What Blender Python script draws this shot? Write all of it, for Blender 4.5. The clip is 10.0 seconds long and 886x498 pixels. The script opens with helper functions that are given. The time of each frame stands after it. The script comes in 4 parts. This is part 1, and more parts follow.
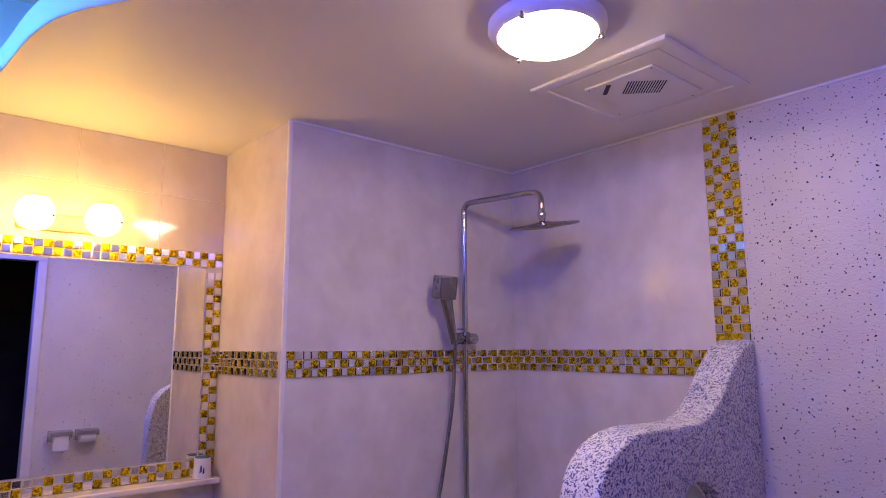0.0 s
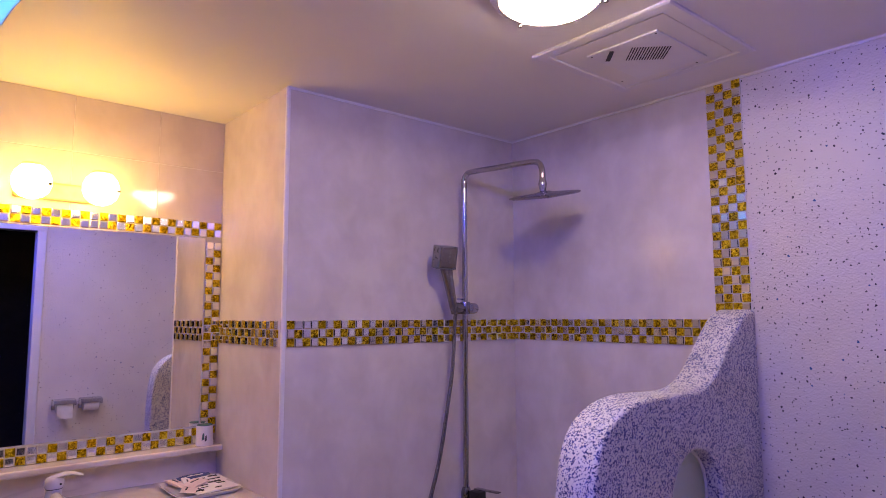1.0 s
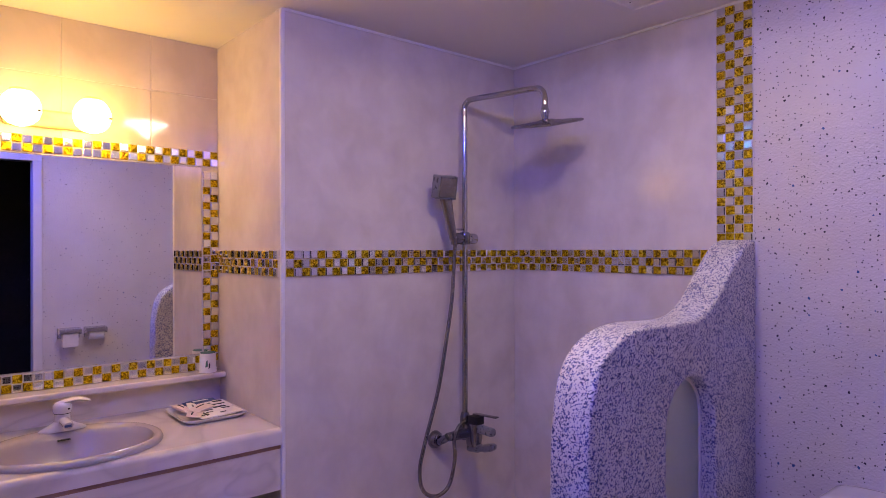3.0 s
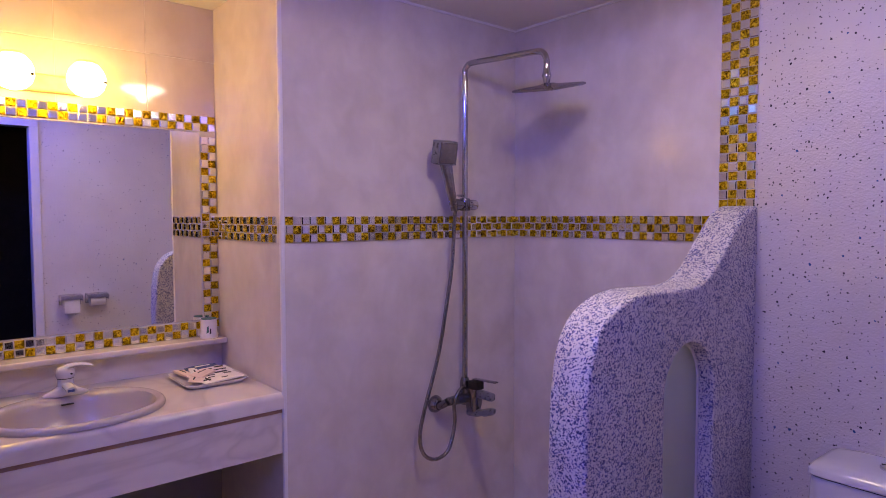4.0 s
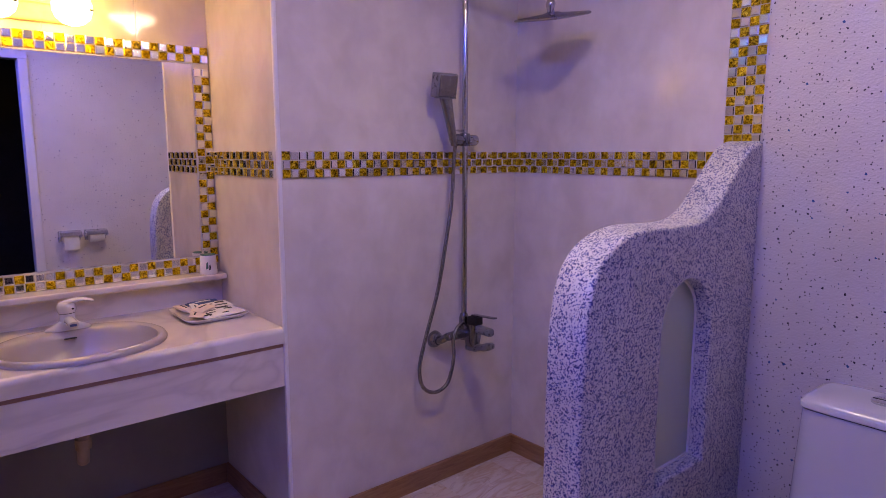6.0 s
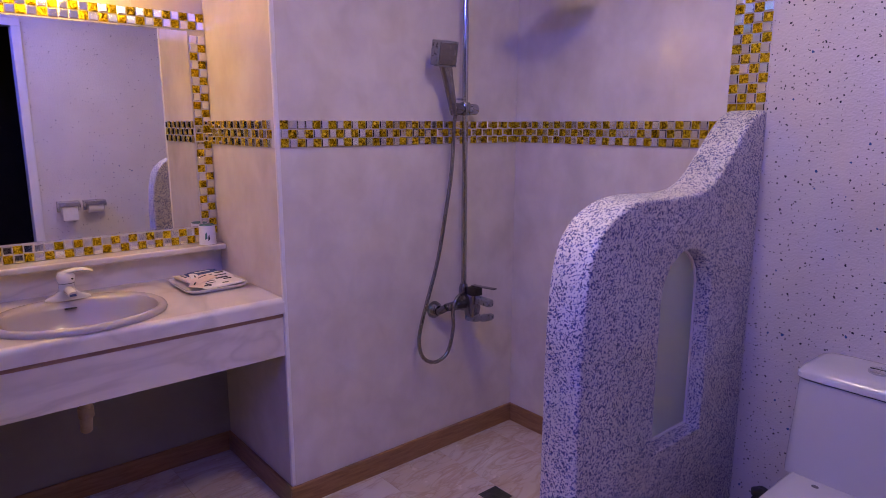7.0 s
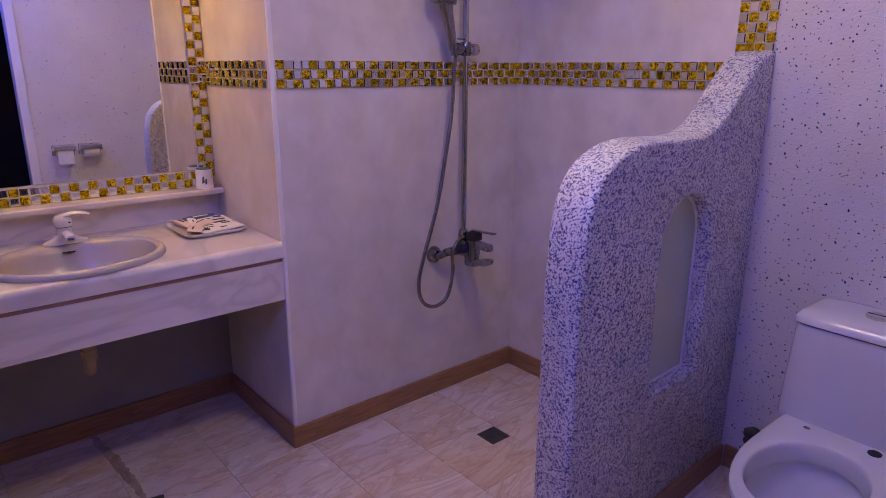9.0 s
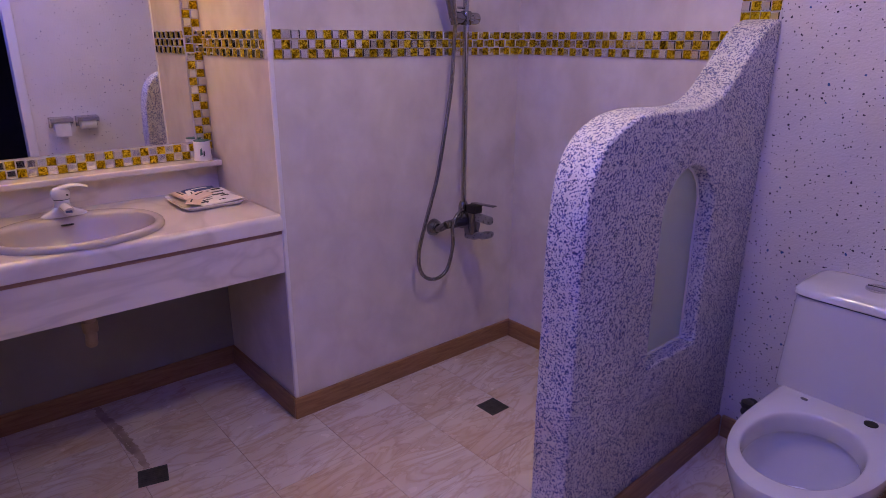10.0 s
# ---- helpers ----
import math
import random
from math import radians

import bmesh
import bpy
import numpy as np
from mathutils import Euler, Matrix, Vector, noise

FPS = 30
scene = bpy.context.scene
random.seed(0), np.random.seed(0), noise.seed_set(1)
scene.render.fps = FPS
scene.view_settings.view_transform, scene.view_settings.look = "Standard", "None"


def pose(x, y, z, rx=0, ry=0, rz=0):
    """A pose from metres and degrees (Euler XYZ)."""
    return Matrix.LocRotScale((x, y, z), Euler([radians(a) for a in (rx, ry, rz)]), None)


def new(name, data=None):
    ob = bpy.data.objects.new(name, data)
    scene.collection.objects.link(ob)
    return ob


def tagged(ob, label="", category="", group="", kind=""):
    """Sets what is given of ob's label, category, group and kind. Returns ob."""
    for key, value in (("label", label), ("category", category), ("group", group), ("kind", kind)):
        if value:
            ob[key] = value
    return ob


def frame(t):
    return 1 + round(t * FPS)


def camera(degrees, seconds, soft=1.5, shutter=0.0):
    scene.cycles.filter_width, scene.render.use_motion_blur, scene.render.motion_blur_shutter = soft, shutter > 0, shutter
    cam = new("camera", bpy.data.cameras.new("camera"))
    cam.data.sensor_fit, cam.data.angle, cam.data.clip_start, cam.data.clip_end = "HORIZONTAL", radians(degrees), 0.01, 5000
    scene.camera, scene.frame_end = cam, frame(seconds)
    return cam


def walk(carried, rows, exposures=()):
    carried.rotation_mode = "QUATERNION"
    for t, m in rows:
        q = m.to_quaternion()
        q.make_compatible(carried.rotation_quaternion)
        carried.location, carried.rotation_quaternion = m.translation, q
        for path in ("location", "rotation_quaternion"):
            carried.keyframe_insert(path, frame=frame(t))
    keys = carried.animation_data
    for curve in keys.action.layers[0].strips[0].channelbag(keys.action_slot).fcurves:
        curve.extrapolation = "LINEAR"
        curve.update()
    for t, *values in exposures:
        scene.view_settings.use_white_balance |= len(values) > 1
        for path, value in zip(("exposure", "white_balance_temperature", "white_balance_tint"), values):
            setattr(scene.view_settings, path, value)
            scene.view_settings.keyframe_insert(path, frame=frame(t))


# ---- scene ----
cam = camera(69.48, 10.0, soft=0.9)
# seconds, eye x y z, yaw, pitch, roll
PATH = [
    (0.0, -0.0348, -0.0347, 1.4186, -40.163, 8.669, 0.243),
    (0.5, -0.0309, -0.0307, 1.4168, -40.166, 7.517, 0.247),
    (1.0, -0.0271, -0.0268, 1.4151, -40.151, 6.066, 0.193),
    (1.5, -0.0233, -0.0230, 1.4133, -40.155, 4.578, 0.162),
    (2.0, -0.0197, -0.0193, 1.4114, -40.140, 3.153, 0.125),
    (2.5, -0.0162, -0.0158, 1.4096, -40.149, 1.579, 0.112),
    (4.0, -0.0062, -0.0060, 1.4039, -40.123, -2.935, 0.110),
    (4.5, -0.0030, -0.0029, 1.4020, -40.128, -4.340, 0.072),
    (5.0, 0.0000, 0.0000, 1.4000, -40.138, -5.855, 0.048),
    (5.5, 0.0029, 0.0028, 1.3980, -40.130, -7.177, 0.016),
    (7.0, 0.0112, 0.0104, 1.3919, -40.110, -11.055, -0.079),
    (7.5, 0.0137, 0.0127, 1.3898, -40.106, -12.221, -0.124),
    (8.0, 0.0162, 0.0149, 1.3877, -40.097, -13.373, -0.120),
    (8.5, 0.0186, 0.0170, 1.3856, -40.081, -14.666, -0.173),
    (9.0, 0.0208, 0.0189, 1.3834, -40.074, -15.879, -0.198),
    (9.5, 0.0230, 0.0207, 1.3812, -40.066, -17.166, -0.176),
    (10.0, 0.0250, 0.0224, 1.3790, -40.065, -18.268, -0.173),
]
EXPOSURES = [(0.0, -0.02), (5.0, -0.08), (10.0, -0.11)]
walk(cam, [(t, pose(x, y, z, 90 + p, r, w)) for t, x, y, z, w, p, r in PATH], EXPOSURES)

world = bpy.data.worlds.new("world")
world.use_nodes = True
world.node_tree.nodes["Background"].inputs[0].default_value = (0.5, 0.55, 0.8, 1)
world.node_tree.nodes["Background"].inputs[1].default_value = 0.02
scene.world = world

# strengths of what gives off light
LAMP_GLOW = ((1.0, 0.75, 0.55), 51.0)
BULB = ((1.0, 0.76, 0.59), 3.9)        # the bulb under the opal glass, in watts
VANITY_GLOW = ((1.0, 0.58, 0.13), 43.0)
COVE_GLOW = ((0.10, 0.11, 1.0), 172.0)
LEDGE_GLOW = ((0.05, 0.34, 1.0), 280.0)

# plan, in metres
XC, XB, XL = 0.965, 2.102, -0.95      # column side, toilet wall, unseen side wall
YA, YM, YB = 1.993, 2.572, -0.25      # shower wall, mirror wall, door wall
ZC, ZS, ZU = 2.227, 2.315, 2.65       # ceiling, its upper side, roof of the light cove
PITCH = 0.0304                        # mosaic


# ---- materials ----
class Mat:
    def __init__(self, name, color=(0.8, 0.8, 0.8), rough=0.5, metal=0.0):
        self.m = bpy.data.materials.new(name)
        self.m.use_nodes = True
        self.t = self.m.node_tree
        self.b = self.t.nodes["Principled BSDF"]
        self.set("Base Color", (*color, 1))
        self.set("Roughness", rough)
        self.set("Metallic", metal)
        self.pos = None

    def set(self, key, value):
        self.b.inputs[key].default_value = value

    def node(self, kind, **props):
        n = self.t.nodes.new(kind)
        for k, v in props.items():
            if k == "operation":
                n.operation = v
            elif k == "blend_type":
                n.blend_type = v
            elif k == "data_type":
                n.data_type = v
            elif k == "feature":
                n.feature = v
        return n

    def link(self, a, b):
        self.t.links.new(a, b)

    def coords(self, scale=(1, 1, 1), turn=(0, 0, 0), local=False):
        if self.pos is None:
            if local:
                self.pos = self.node("ShaderNodeTexCoord").outputs["Object"]
            else:
                self.pos = self.node("ShaderNodeNewGeometry").outputs["Position"]
        m = self.node("ShaderNodeMapping")
        m.inputs["Scale"].default_value = scale
        m.inputs["Rotation"].default_value = [radians(a) for a in turn]
        self.link(self.pos, m.inputs["Vector"])
        return m.outputs["Vector"]

    def noise(self, scale, detail=4, rough=0.55, vec=None, distort=0.0):
        n = self.node("ShaderNodeTexNoise")
        n.inputs["Scale"].default_value = scale
        n.inputs["Detail"].default_value = detail
        n.inputs["Roughness"].default_value = rough
        n.inputs["Distortion"].default_value = distort
        self.link(vec or self.coords(), n.inputs["Vector"])
        return n.outputs["Fac"]

    def ramp(self, fac, stops):
        r = self.node("ShaderNodeValToRGB")
        while len(r.color_ramp.elements) < len(stops):
            r.color_ramp.elements.new(0.5)
        for e, (p, c) in zip(r.color_ramp.elements, stops):
            e.position = p
            e.color = (*c, 1) if len(c) == 3 else c
        self.link(fac, r.inputs["Fac"])
        return r.outputs["Color"]

    def mix(self, fac, a, b, blend="MIX"):
        n = self.node("ShaderNodeMix", data_type="RGBA", blend_type=blend)
        ins = [s for s in n.inputs if s.enabled]
        for s, v in zip(ins, (fac, a, b)):
            if isinstance(v, (int, float)):
                s.default_value = v
            elif isinstance(v, tuple):
                s.default_value = (*v, 1)
            else:
                self.link(v, s)
        return [o for o in n.outputs if o.enabled][0]

    def math(self, op, a, b=0.0):
        n = self.node("ShaderNodeMath", operation=op)
        for s, v in zip(n.inputs, (a, b)):
            if isinstance(v, (int, float)):
                s.default_value = v
            else:
                self.link(v, s)
        return n.outputs[0]

    def color(self, out):
        self.link(out, self.b.inputs["Base Color"])

    def rough(self, fac, lo, hi):
        n = self.node("ShaderNodeMapRange")
        n.inputs["To Min"].default_value = lo
        n.inputs["To Max"].default_value = hi
        self.link(fac, n.inputs["Value"])
        self.link(n.outputs[0], self.b.inputs["Roughness"])

    def bump(self, height, strength, distance):
        n = self.node("ShaderNodeBump")
        n.inputs["Strength"].default_value = strength
        n.inputs["Distance"].default_value = distance
        self.link(height, n.inputs["Height"])
        self.link(n.outputs[0], self.b.inputs["Normal"])


def shower_tile():
    k = Mat("cream_glazed_tile", rough=0.14)
    cloud = k.noise(4.2, 4, 0.5, k.coords((1.0, 1.0, 0.8)), 0.3)
    fine = k.noise(10, 4, 0.55, k.coords((1, 1, 0.85)), 0.4)
    base = k.ramp(cloud, [(0.30, (0.60, 0.545, 0.505)), (0.50, (0.665, 0.61, 0.57)), (0.68, (0.72, 0.67, 0.63))])
    k.color(k.mix(0.26, base, k.ramp(fine, [(0.36, (0.53, 0.47, 0.43)), (0.64, (0.77, 0.72, 0.68))])))
    k.rough(k.noise(9, 3), 0.12, 0.23)
    k.bump(k.noise(7, 2), 0.10, 0.004)
    return k.m


def mirror_wall_tile():
    k = Mat("beige_glazed_tile", rough=0.12)
    cloud = k.noise(4.0, 5, 0.6, k.coords((1, 1, 1)), 0.8)
    base = k.ramp(cloud, [(0.3, (0.56, 0.48, 0.43)), (0.7, (0.68, 0.60, 0.55))])
    k.color(base)
    k.rough(k.noise(12, 3), 0.035, 0.09)
    k.bump(k.noise(6, 2), 0.03, 0.003)
    return k.m


def speckled_plaster(name, fewer, shade):
    k = Mat(name, rough=0.38)
    wall = k.ramp(k.noise(2.2, 5, 0.6), [(0.3, tuple(c * shade for c in (0.66, 0.61, 0.58))), (0.7, tuple(c * shade for c in (0.76, 0.71, 0.68)))])
    out = wall
    for scale, limit, chance, tone in ((17, 0.031, 0.40, (0.022, 0.018, 0.028)), (29, 0.047, 0.40, (0.035, 0.03, 0.045)),
                                       (55, 0.076, 0.50, (0.10, 0.085, 0.095)), (23, 0.05, 0.86, (0.05, 0.10, 0.24))):
        warp = k.node("ShaderNodeVectorMath", operation="ADD")
        axes = k.node("ShaderNodeSeparateXYZ")
        k.link(k.coords(), axes.inputs[0])
        flat = k.node("ShaderNodeCombineXYZ")
        k.link(k.math("ADD", axes.outputs[0], axes.outputs[1]), flat.inputs[0])
        k.link(axes.outputs[2], flat.inputs[1])
        n = k.node("ShaderNodeTexNoise")
        n.inputs["Scale"].default_value = 85
        n.inputs["Detail"].default_value = 2
        k.link(k.coords(), n.inputs["Vector"])
        s = k.node("ShaderNodeVectorMath", operation="SCALE")
        s.inputs["Scale"].default_value = 0.010
        k.link(n.outputs["Color"], s.inputs[0])
        k.link(flat.outputs[0], warp.inputs[0])
        k.link(s.outputs[0], warp.inputs[1])
        v = k.node("ShaderNodeTexVoronoi")
        v.voronoi_dimensions = "2D"
        v.inputs["Scale"].default_value = scale
        k.link(warp.outputs[0], v.inputs["Vector"])
        sep = k.node("ShaderNodeSeparateColor")
        k.link(v.outputs["Color"], sep.inputs[0])
        size = k.math("MULTIPLY", sep.outputs[1], limit * 1.6)
        near = k.math("LESS_THAN", v.outputs["Distance"], k.math("ADD", size, limit * 0.35))
        pick = k.math("GREATER_THAN", sep.outputs[0], chance + fewer * (1 - chance))
        out = k.mix(k.math("MULTIPLY", near, pick), out, tone)
    k.color(out)
    lumps = k.math("ADD", k.noise(150, 3, 0.55), k.math("MULTIPLY", k.noise(55, 3), 0.6))
    k.bump(lumps, 0.62, 0.0036)
    k.rough(k.noise(40, 3), 0.09, 0.24)
    return k.m


def chip_stone():
    k = Mat("washed_stone_chips", rough=0.45)
    n = k.node("ShaderNodeTexNoise")
    n.inputs["Scale"].default_value = 95
    n.inputs["Detail"].default_value = 3
    k.link(k.coords(), n.inputs["Vector"])
    s = k.node("ShaderNodeVectorMath", operation="SCALE")
    s.inputs["Scale"].default_value = 0.015
    k.link(n.outputs["Color"], s.inputs[0])
    warp = k.node("ShaderNodeVectorMath", operation="ADD")
    k.link(k.coords(), warp.inputs[0])
    k.link(s.outputs[0], warp.inputs[1])
    base = k.ramp(k.noise(5, 4), [(0.3, (0.62, 0.60, 0.58)), (0.7, (0.77, 0.75, 0.72))])
    mask = None
    clump = k.math("MULTIPLY", k.math("SUBTRACT", k.noise(26, 3, 0.6), 0.5), 0.55)
    for scale, limit, chance in ((185, 0.52, 0.60), (310, 0.54, 0.67)):
        v = k.node("ShaderNodeTexVoronoi")
        v.inputs["Scale"].default_value = scale
        k.link(warp.outputs[0], v.inputs["Vector"])
        sep = k.node("ShaderNodeSeparateColor")
        k.link(v.outputs["Color"], sep.inputs[0])
        a = k.math("MULTIPLY", k.math("LESS_THAN", v.outputs["Distance"], limit), k.math("GREATER_THAN", sep.outputs[0], k.math("ADD", clump, chance)))
        # blue-grey chips, with the cove's blue light mixed into their tones
        tone = k.ramp(sep.outputs[2], [(0.0, (0.008, 0.012, 0.10)), (0.6, (0.028, 0.040, 0.22)), (1.0, (0.16, 0.19, 0.44))])
        base = k.mix(a, base, tone)
        mask = a if mask is None else k.math("MAXIMUM", mask, a)
    k.color(base)
    k.bump(k.math("ADD", k.math("MULTIPLY", mask, -0.35), k.noise(120, 3)), 0.5, 0.003)
    k.rough(k.noise(60, 3), 0.30, 0.55)
    return k.m


def floor_marble():
    k = Mat("cream_marble_tile", rough=0.2)
    info = k.node("ShaderNodeObjectInfo")
    jit = k.node("ShaderNodeVectorMath", operation="ADD")
    mul = k.math("MULTIPLY", info.outputs["Random"], 37.0)
    k.link(k.coords((1, 1, 1), (0, 0, -4)), jit.inputs[0])
    k.link(mul, jit.inputs[1])
    st = k.node("ShaderNodeMapping")
    st.inputs["Scale"].default_value = (2.0, 6.5, 1)
    k.link(jit.outputs[0], st.inputs["Vector"])
    vein = k.noise(1.3, 4, 0.55, st.outputs[0], 1.2)
    cloud = k.noise(3, 4, 0.5, jit.outputs[0])
    base = k.ramp(cloud, [(0.3, (0.60, 0.46, 0.33)), (0.5, (0.66, 0.56, 0.46)), (0.7, (0.70, 0.63, 0.56))])
    streak = k.ramp(vein, [(0.44, (0, 0, 0)), (0.52, (0.5, 0.5, 0.5)), (0.56, (0.12, 0.12, 0.12)), (0.66, (0.0, 0.0, 0.0))])
    thin = k.noise(1.7, 3, 0.5, st.outputs[0], 1.4)
    tone = k.mix(streak, base, (0.46, 0.30, 0.18))
    k.color(k.mix(k.ramp(thin, [(0.50, (0, 0, 0)), (0.525, (0.34, 0.34, 0.34)), (0.55, (0, 0, 0))]), tone, (0.36, 0.25, 0.17)))
    k.rough(k.noise(14, 3), 0.14, 0.34)
    k.bump(k.noise(30, 2), 0.06, 0.002)
    return k.m


def plain(name, lo, hi, rough, scale=6.0, metal=0.0, grain=60.0, relief=0.08, depth=0.001, coat=0.0):
    k = Mat(name, rough=rough, metal=metal)
    k.color(k.ramp(k.noise(scale, 5), [(0.3, lo), (0.7, hi)]))
    k.rough(k.noise(scale * 4, 3), rough * 0.8, min(1.0, rough * 1.25))
    if relief:
        k.bump(k.noise(grain, 3), relief, depth)
    k.set("Coat Weight", coat)
    return k.m


def wood_tile():
    k = Mat("brown_wood_skirting", rough=0.4)
    g = k.noise(9, 6, 0.65, k.coords((1, 1, 9)), 0.6)
    k.color(k.ramp(g, [(0.3, (0.22, 0.11, 0.045)), (0.55, (0.32, 0.175, 0.075)), (0.75, (0.40, 0.23, 0.11))]))
    k.bump(g, 0.12, 0.002)
    return k.m


def counter_marble():
    k = Mat("cream_cultured_marble", rough=0.16)
    v = k.noise(1.6, 3, 0.5, k.coords((1.2, 1.2, 3.0), (12, 20, 15)), 1.2)
    k.color(k.ramp(v, [(0.34, (0.76, 0.70, 0.64)), (0.44, (0.72, 0.66, 0.605)), (0.50, (0.61, 0.55, 0.505)), (0.56, (0.70, 0.64, 0.585)), (0.7, (0.77, 0.71, 0.65))]))
    k.set("Coat Weight", 0.3)
    k.rough(k.noise(15, 2), 0.13, 0.24)
    return k.m


def gold_glass():
    k = Mat("gold_foil_glass", rough=0.30, metal=1.0)
    info = k.node("ShaderNodeObjectInfo")
    jit = k.node("ShaderNodeVectorMath", operation="ADD")
    k.link(k.coords(), jit.inputs[0])
    k.link(k.math("MULTIPLY", info.outputs["Random"], 19.0), jit.inputs[1])
    crinkle = k.noise(75, 3, 0.6, jit.outputs[0], 1.4)
    tone = k.ramp(crinkle, [(0.38, (0.07, 0.042, 0.0)), (0.5, (0.50, 0.335, 0.003)), (0.62, (0.98, 0.76, 0.05))])
    k.color(k.mix(k.math("MULTIPLY", info.outputs["Random"], 0.35), tone, (0.42, 0.28, 0.002)))
    k.bump(crinkle, 1.0, 0.006)
    k.set("Coat Weight", 0.06)
    k.set("Coat Roughness", 0.05)
    return k.m


def silver_glass():
    k = Mat("silver_mirror_glass", rough=0.12, metal=1.0)
    info = k.node("ShaderNodeObjectInfo")
    k.color(k.ramp(info.outputs["Random"], [(0.0, (0.84, 0.84, 0.86)), (1.0, (0.97, 0.97, 0.97))]))
    k.bump(k.noise(40, 2), 0.10, 0.002)
    return k.m


def glow(name, tone, strength):
    k = Mat(name, tone, 0.4)
    k.set("Emission Color", (*tone, 1))
    k.set("Emission Strength", strength)
    return k.m


def frosted():
    k = Mat("frosted_glass", (0.72, 0.80, 0.79), 0.55)
    k.set("Transmission Weight", 0.75)
    k.set("IOR", 1.45)
    k.bump(k.noise(260, 2), 0.25, 0.001)
    return k.m


TILE_WALL = shower_tile()
TILE_MIRROR = mirror_wall_tile()
PLASTER = speckled_plaster("speckled_white_plaster", 0.0, 0.88)
PLASTER_PLAIN = speckled_plaster("sparsely_speckled_plaster", 0.82, 1.0)
STONE = chip_stone()
MARBLE = floor_marble()
WOOD = wood_tile()
COUNTER = counter_marble()
GOLD = gold_glass()
SILVER = silver_glass()
FROST = frosted()
PAINT = plain("white_ceiling_paint", (0.78, 0.75, 0.72), (0.82, 0.79, 0.76), 0.55, 2.0, grain=90, relief=0.12)
TRIM = plain("white_trim", (0.74, 0.72, 0.72), (0.80, 0.78, 0.78), 0.3)
GROUT = plain("pale_grout", (0.58, 0.54, 0.50), (0.70, 0.66, 0.62), 0.8, 20)
FLOOR_GROUT = plain("brown_grout", (0.40, 0.32, 0.25), (0.50, 0.41, 0.33), 0.85, 15)
WALL_GROUT = plain("white_grout", (0.66, 0.61, 0.56), (0.74, 0.69, 0.64), 0.7, 20)
# smooth render, darkened so the counter's shade sits in its colour
SHADED_RENDER = plain("render_with_counter_shade", (0.24, 0.225, 0.235), (0.32, 0.30, 0.31), 0.85, 4, grain=120, relief=0.3)
PALE_GOLD = plain("pale_gold_lacquer", (0.66, 0.50, 0.22), (0.74, 0.58, 0.30), 0.45, 20)
CHROME = plain("chrome", (0.42, 0.42, 0.46), (0.52, 0.52, 0.56), 0.05, 10, 1.0, relief=0.0)
BRIGHT_CHROME = plain("polished_chrome", (0.64, 0.64, 0.66), (0.74, 0.74, 0.76), 0.07, 10, 1.0, relief=0.0)
STEEL = plain("brushed_steel", (0.26, 0.255, 0.26), (0.36, 0.35, 0.36), 0.25, 20, 1.0)
GREY = plain("grey_plastic_chrome", (0.20, 0.20, 0.21), (0.28, 0.28, 0.30), 0.28, 20, 0.5)
CERAMIC = plain("white_ceramic", (0.68, 0.66, 0.65), (0.73, 0.71, 0.70), 0.17, 3, relief=0.0, coat=0.5)
VITREOUS = plain("white_vitreous_china", (0.56, 0.55, 0.55), (0.61, 0.60, 0.60), 0.22, 3, relief=0.0, coat=0.5)
BASIN = plain("grey_ceramic", (0.42, 0.375, 0.375), (0.48, 0.435, 0.43), 0.24, 3, relief=0.0, coat=0.25)
PLASTIC = plain("white_plastic", (0.70, 0.67, 0.64), (0.76, 0.73, 0.70), 0.4, 8)
DARK = plain("dark_metal", (0.012, 0.012, 0.012), (0.04, 0.035, 0.03), 0.5, 30, 0.4)
UNLIT_HALL = plain("unlit_hall_colour", (0.010, 0.009, 0.009), (0.016, 0.014, 0.014), 0.9)
PAPER = plain("white_paper", (0.78, 0.76, 0.74), (0.84, 0.82, 0.80), 0.8, 30, grain=200)
INK = plain("dark_print", (0.03, 0.03, 0.04), (0.06, 0.055, 0.07), 0.6, 30)
INK_BLUE = plain("blue_print", (0.04, 0.06, 0.18), (0.07, 0.10, 0.26), 0.5, 30)
INK_GREEN = plain("green_print", (0.05, 0.14, 0.11), (0.08, 0.20, 0.16), 0.5, 30)
PINK_PAPER = plain("pinkish_packet", (0.72, 0.57, 0.49), (0.82, 0.69, 0.61), 0.5, 25)
PIPE = plain("aged_pipe", (0.42, 0.30, 0.20), (0.56, 0.43, 0.32), 0.4, 20)
MIRROR = Mat("mirror_glass", (0.90, 0.91, 0.92), 0.012, 1.0).m
STAIN = plain("rust_stain", (0.27, 0.19, 0.13), (0.46, 0.36, 0.28), 0.35, 18)
# duller chrome, darkened in colour as the mixer stands out of the light
SHADED_CHROME = plain("dull_shaded_chrome", (0.20, 0.20, 0.22), (0.30, 0.30, 0.32), 0.16, 20, 1.0, relief=0.0)
BLACKENED = plain("blackened_steel", (0.03, 0.028, 0.025), (0.06, 0.055, 0.05), 0.7, 40)
LAMP_GLASS = glow("lit_opal_glass", *LAMP_GLOW)
VANITY_GLASS = glow("lit_warm_glass", *VANITY_GLOW)
TUBE_GLASS = glow("lit_blue_tube", *COVE_GLOW)
LEDGE_GLASS = glow("lit_cyan_tube", *LEDGE_GLOW)
WATER = Mat("still_water", (0.75, 0.78, 0.85), 0.02).m


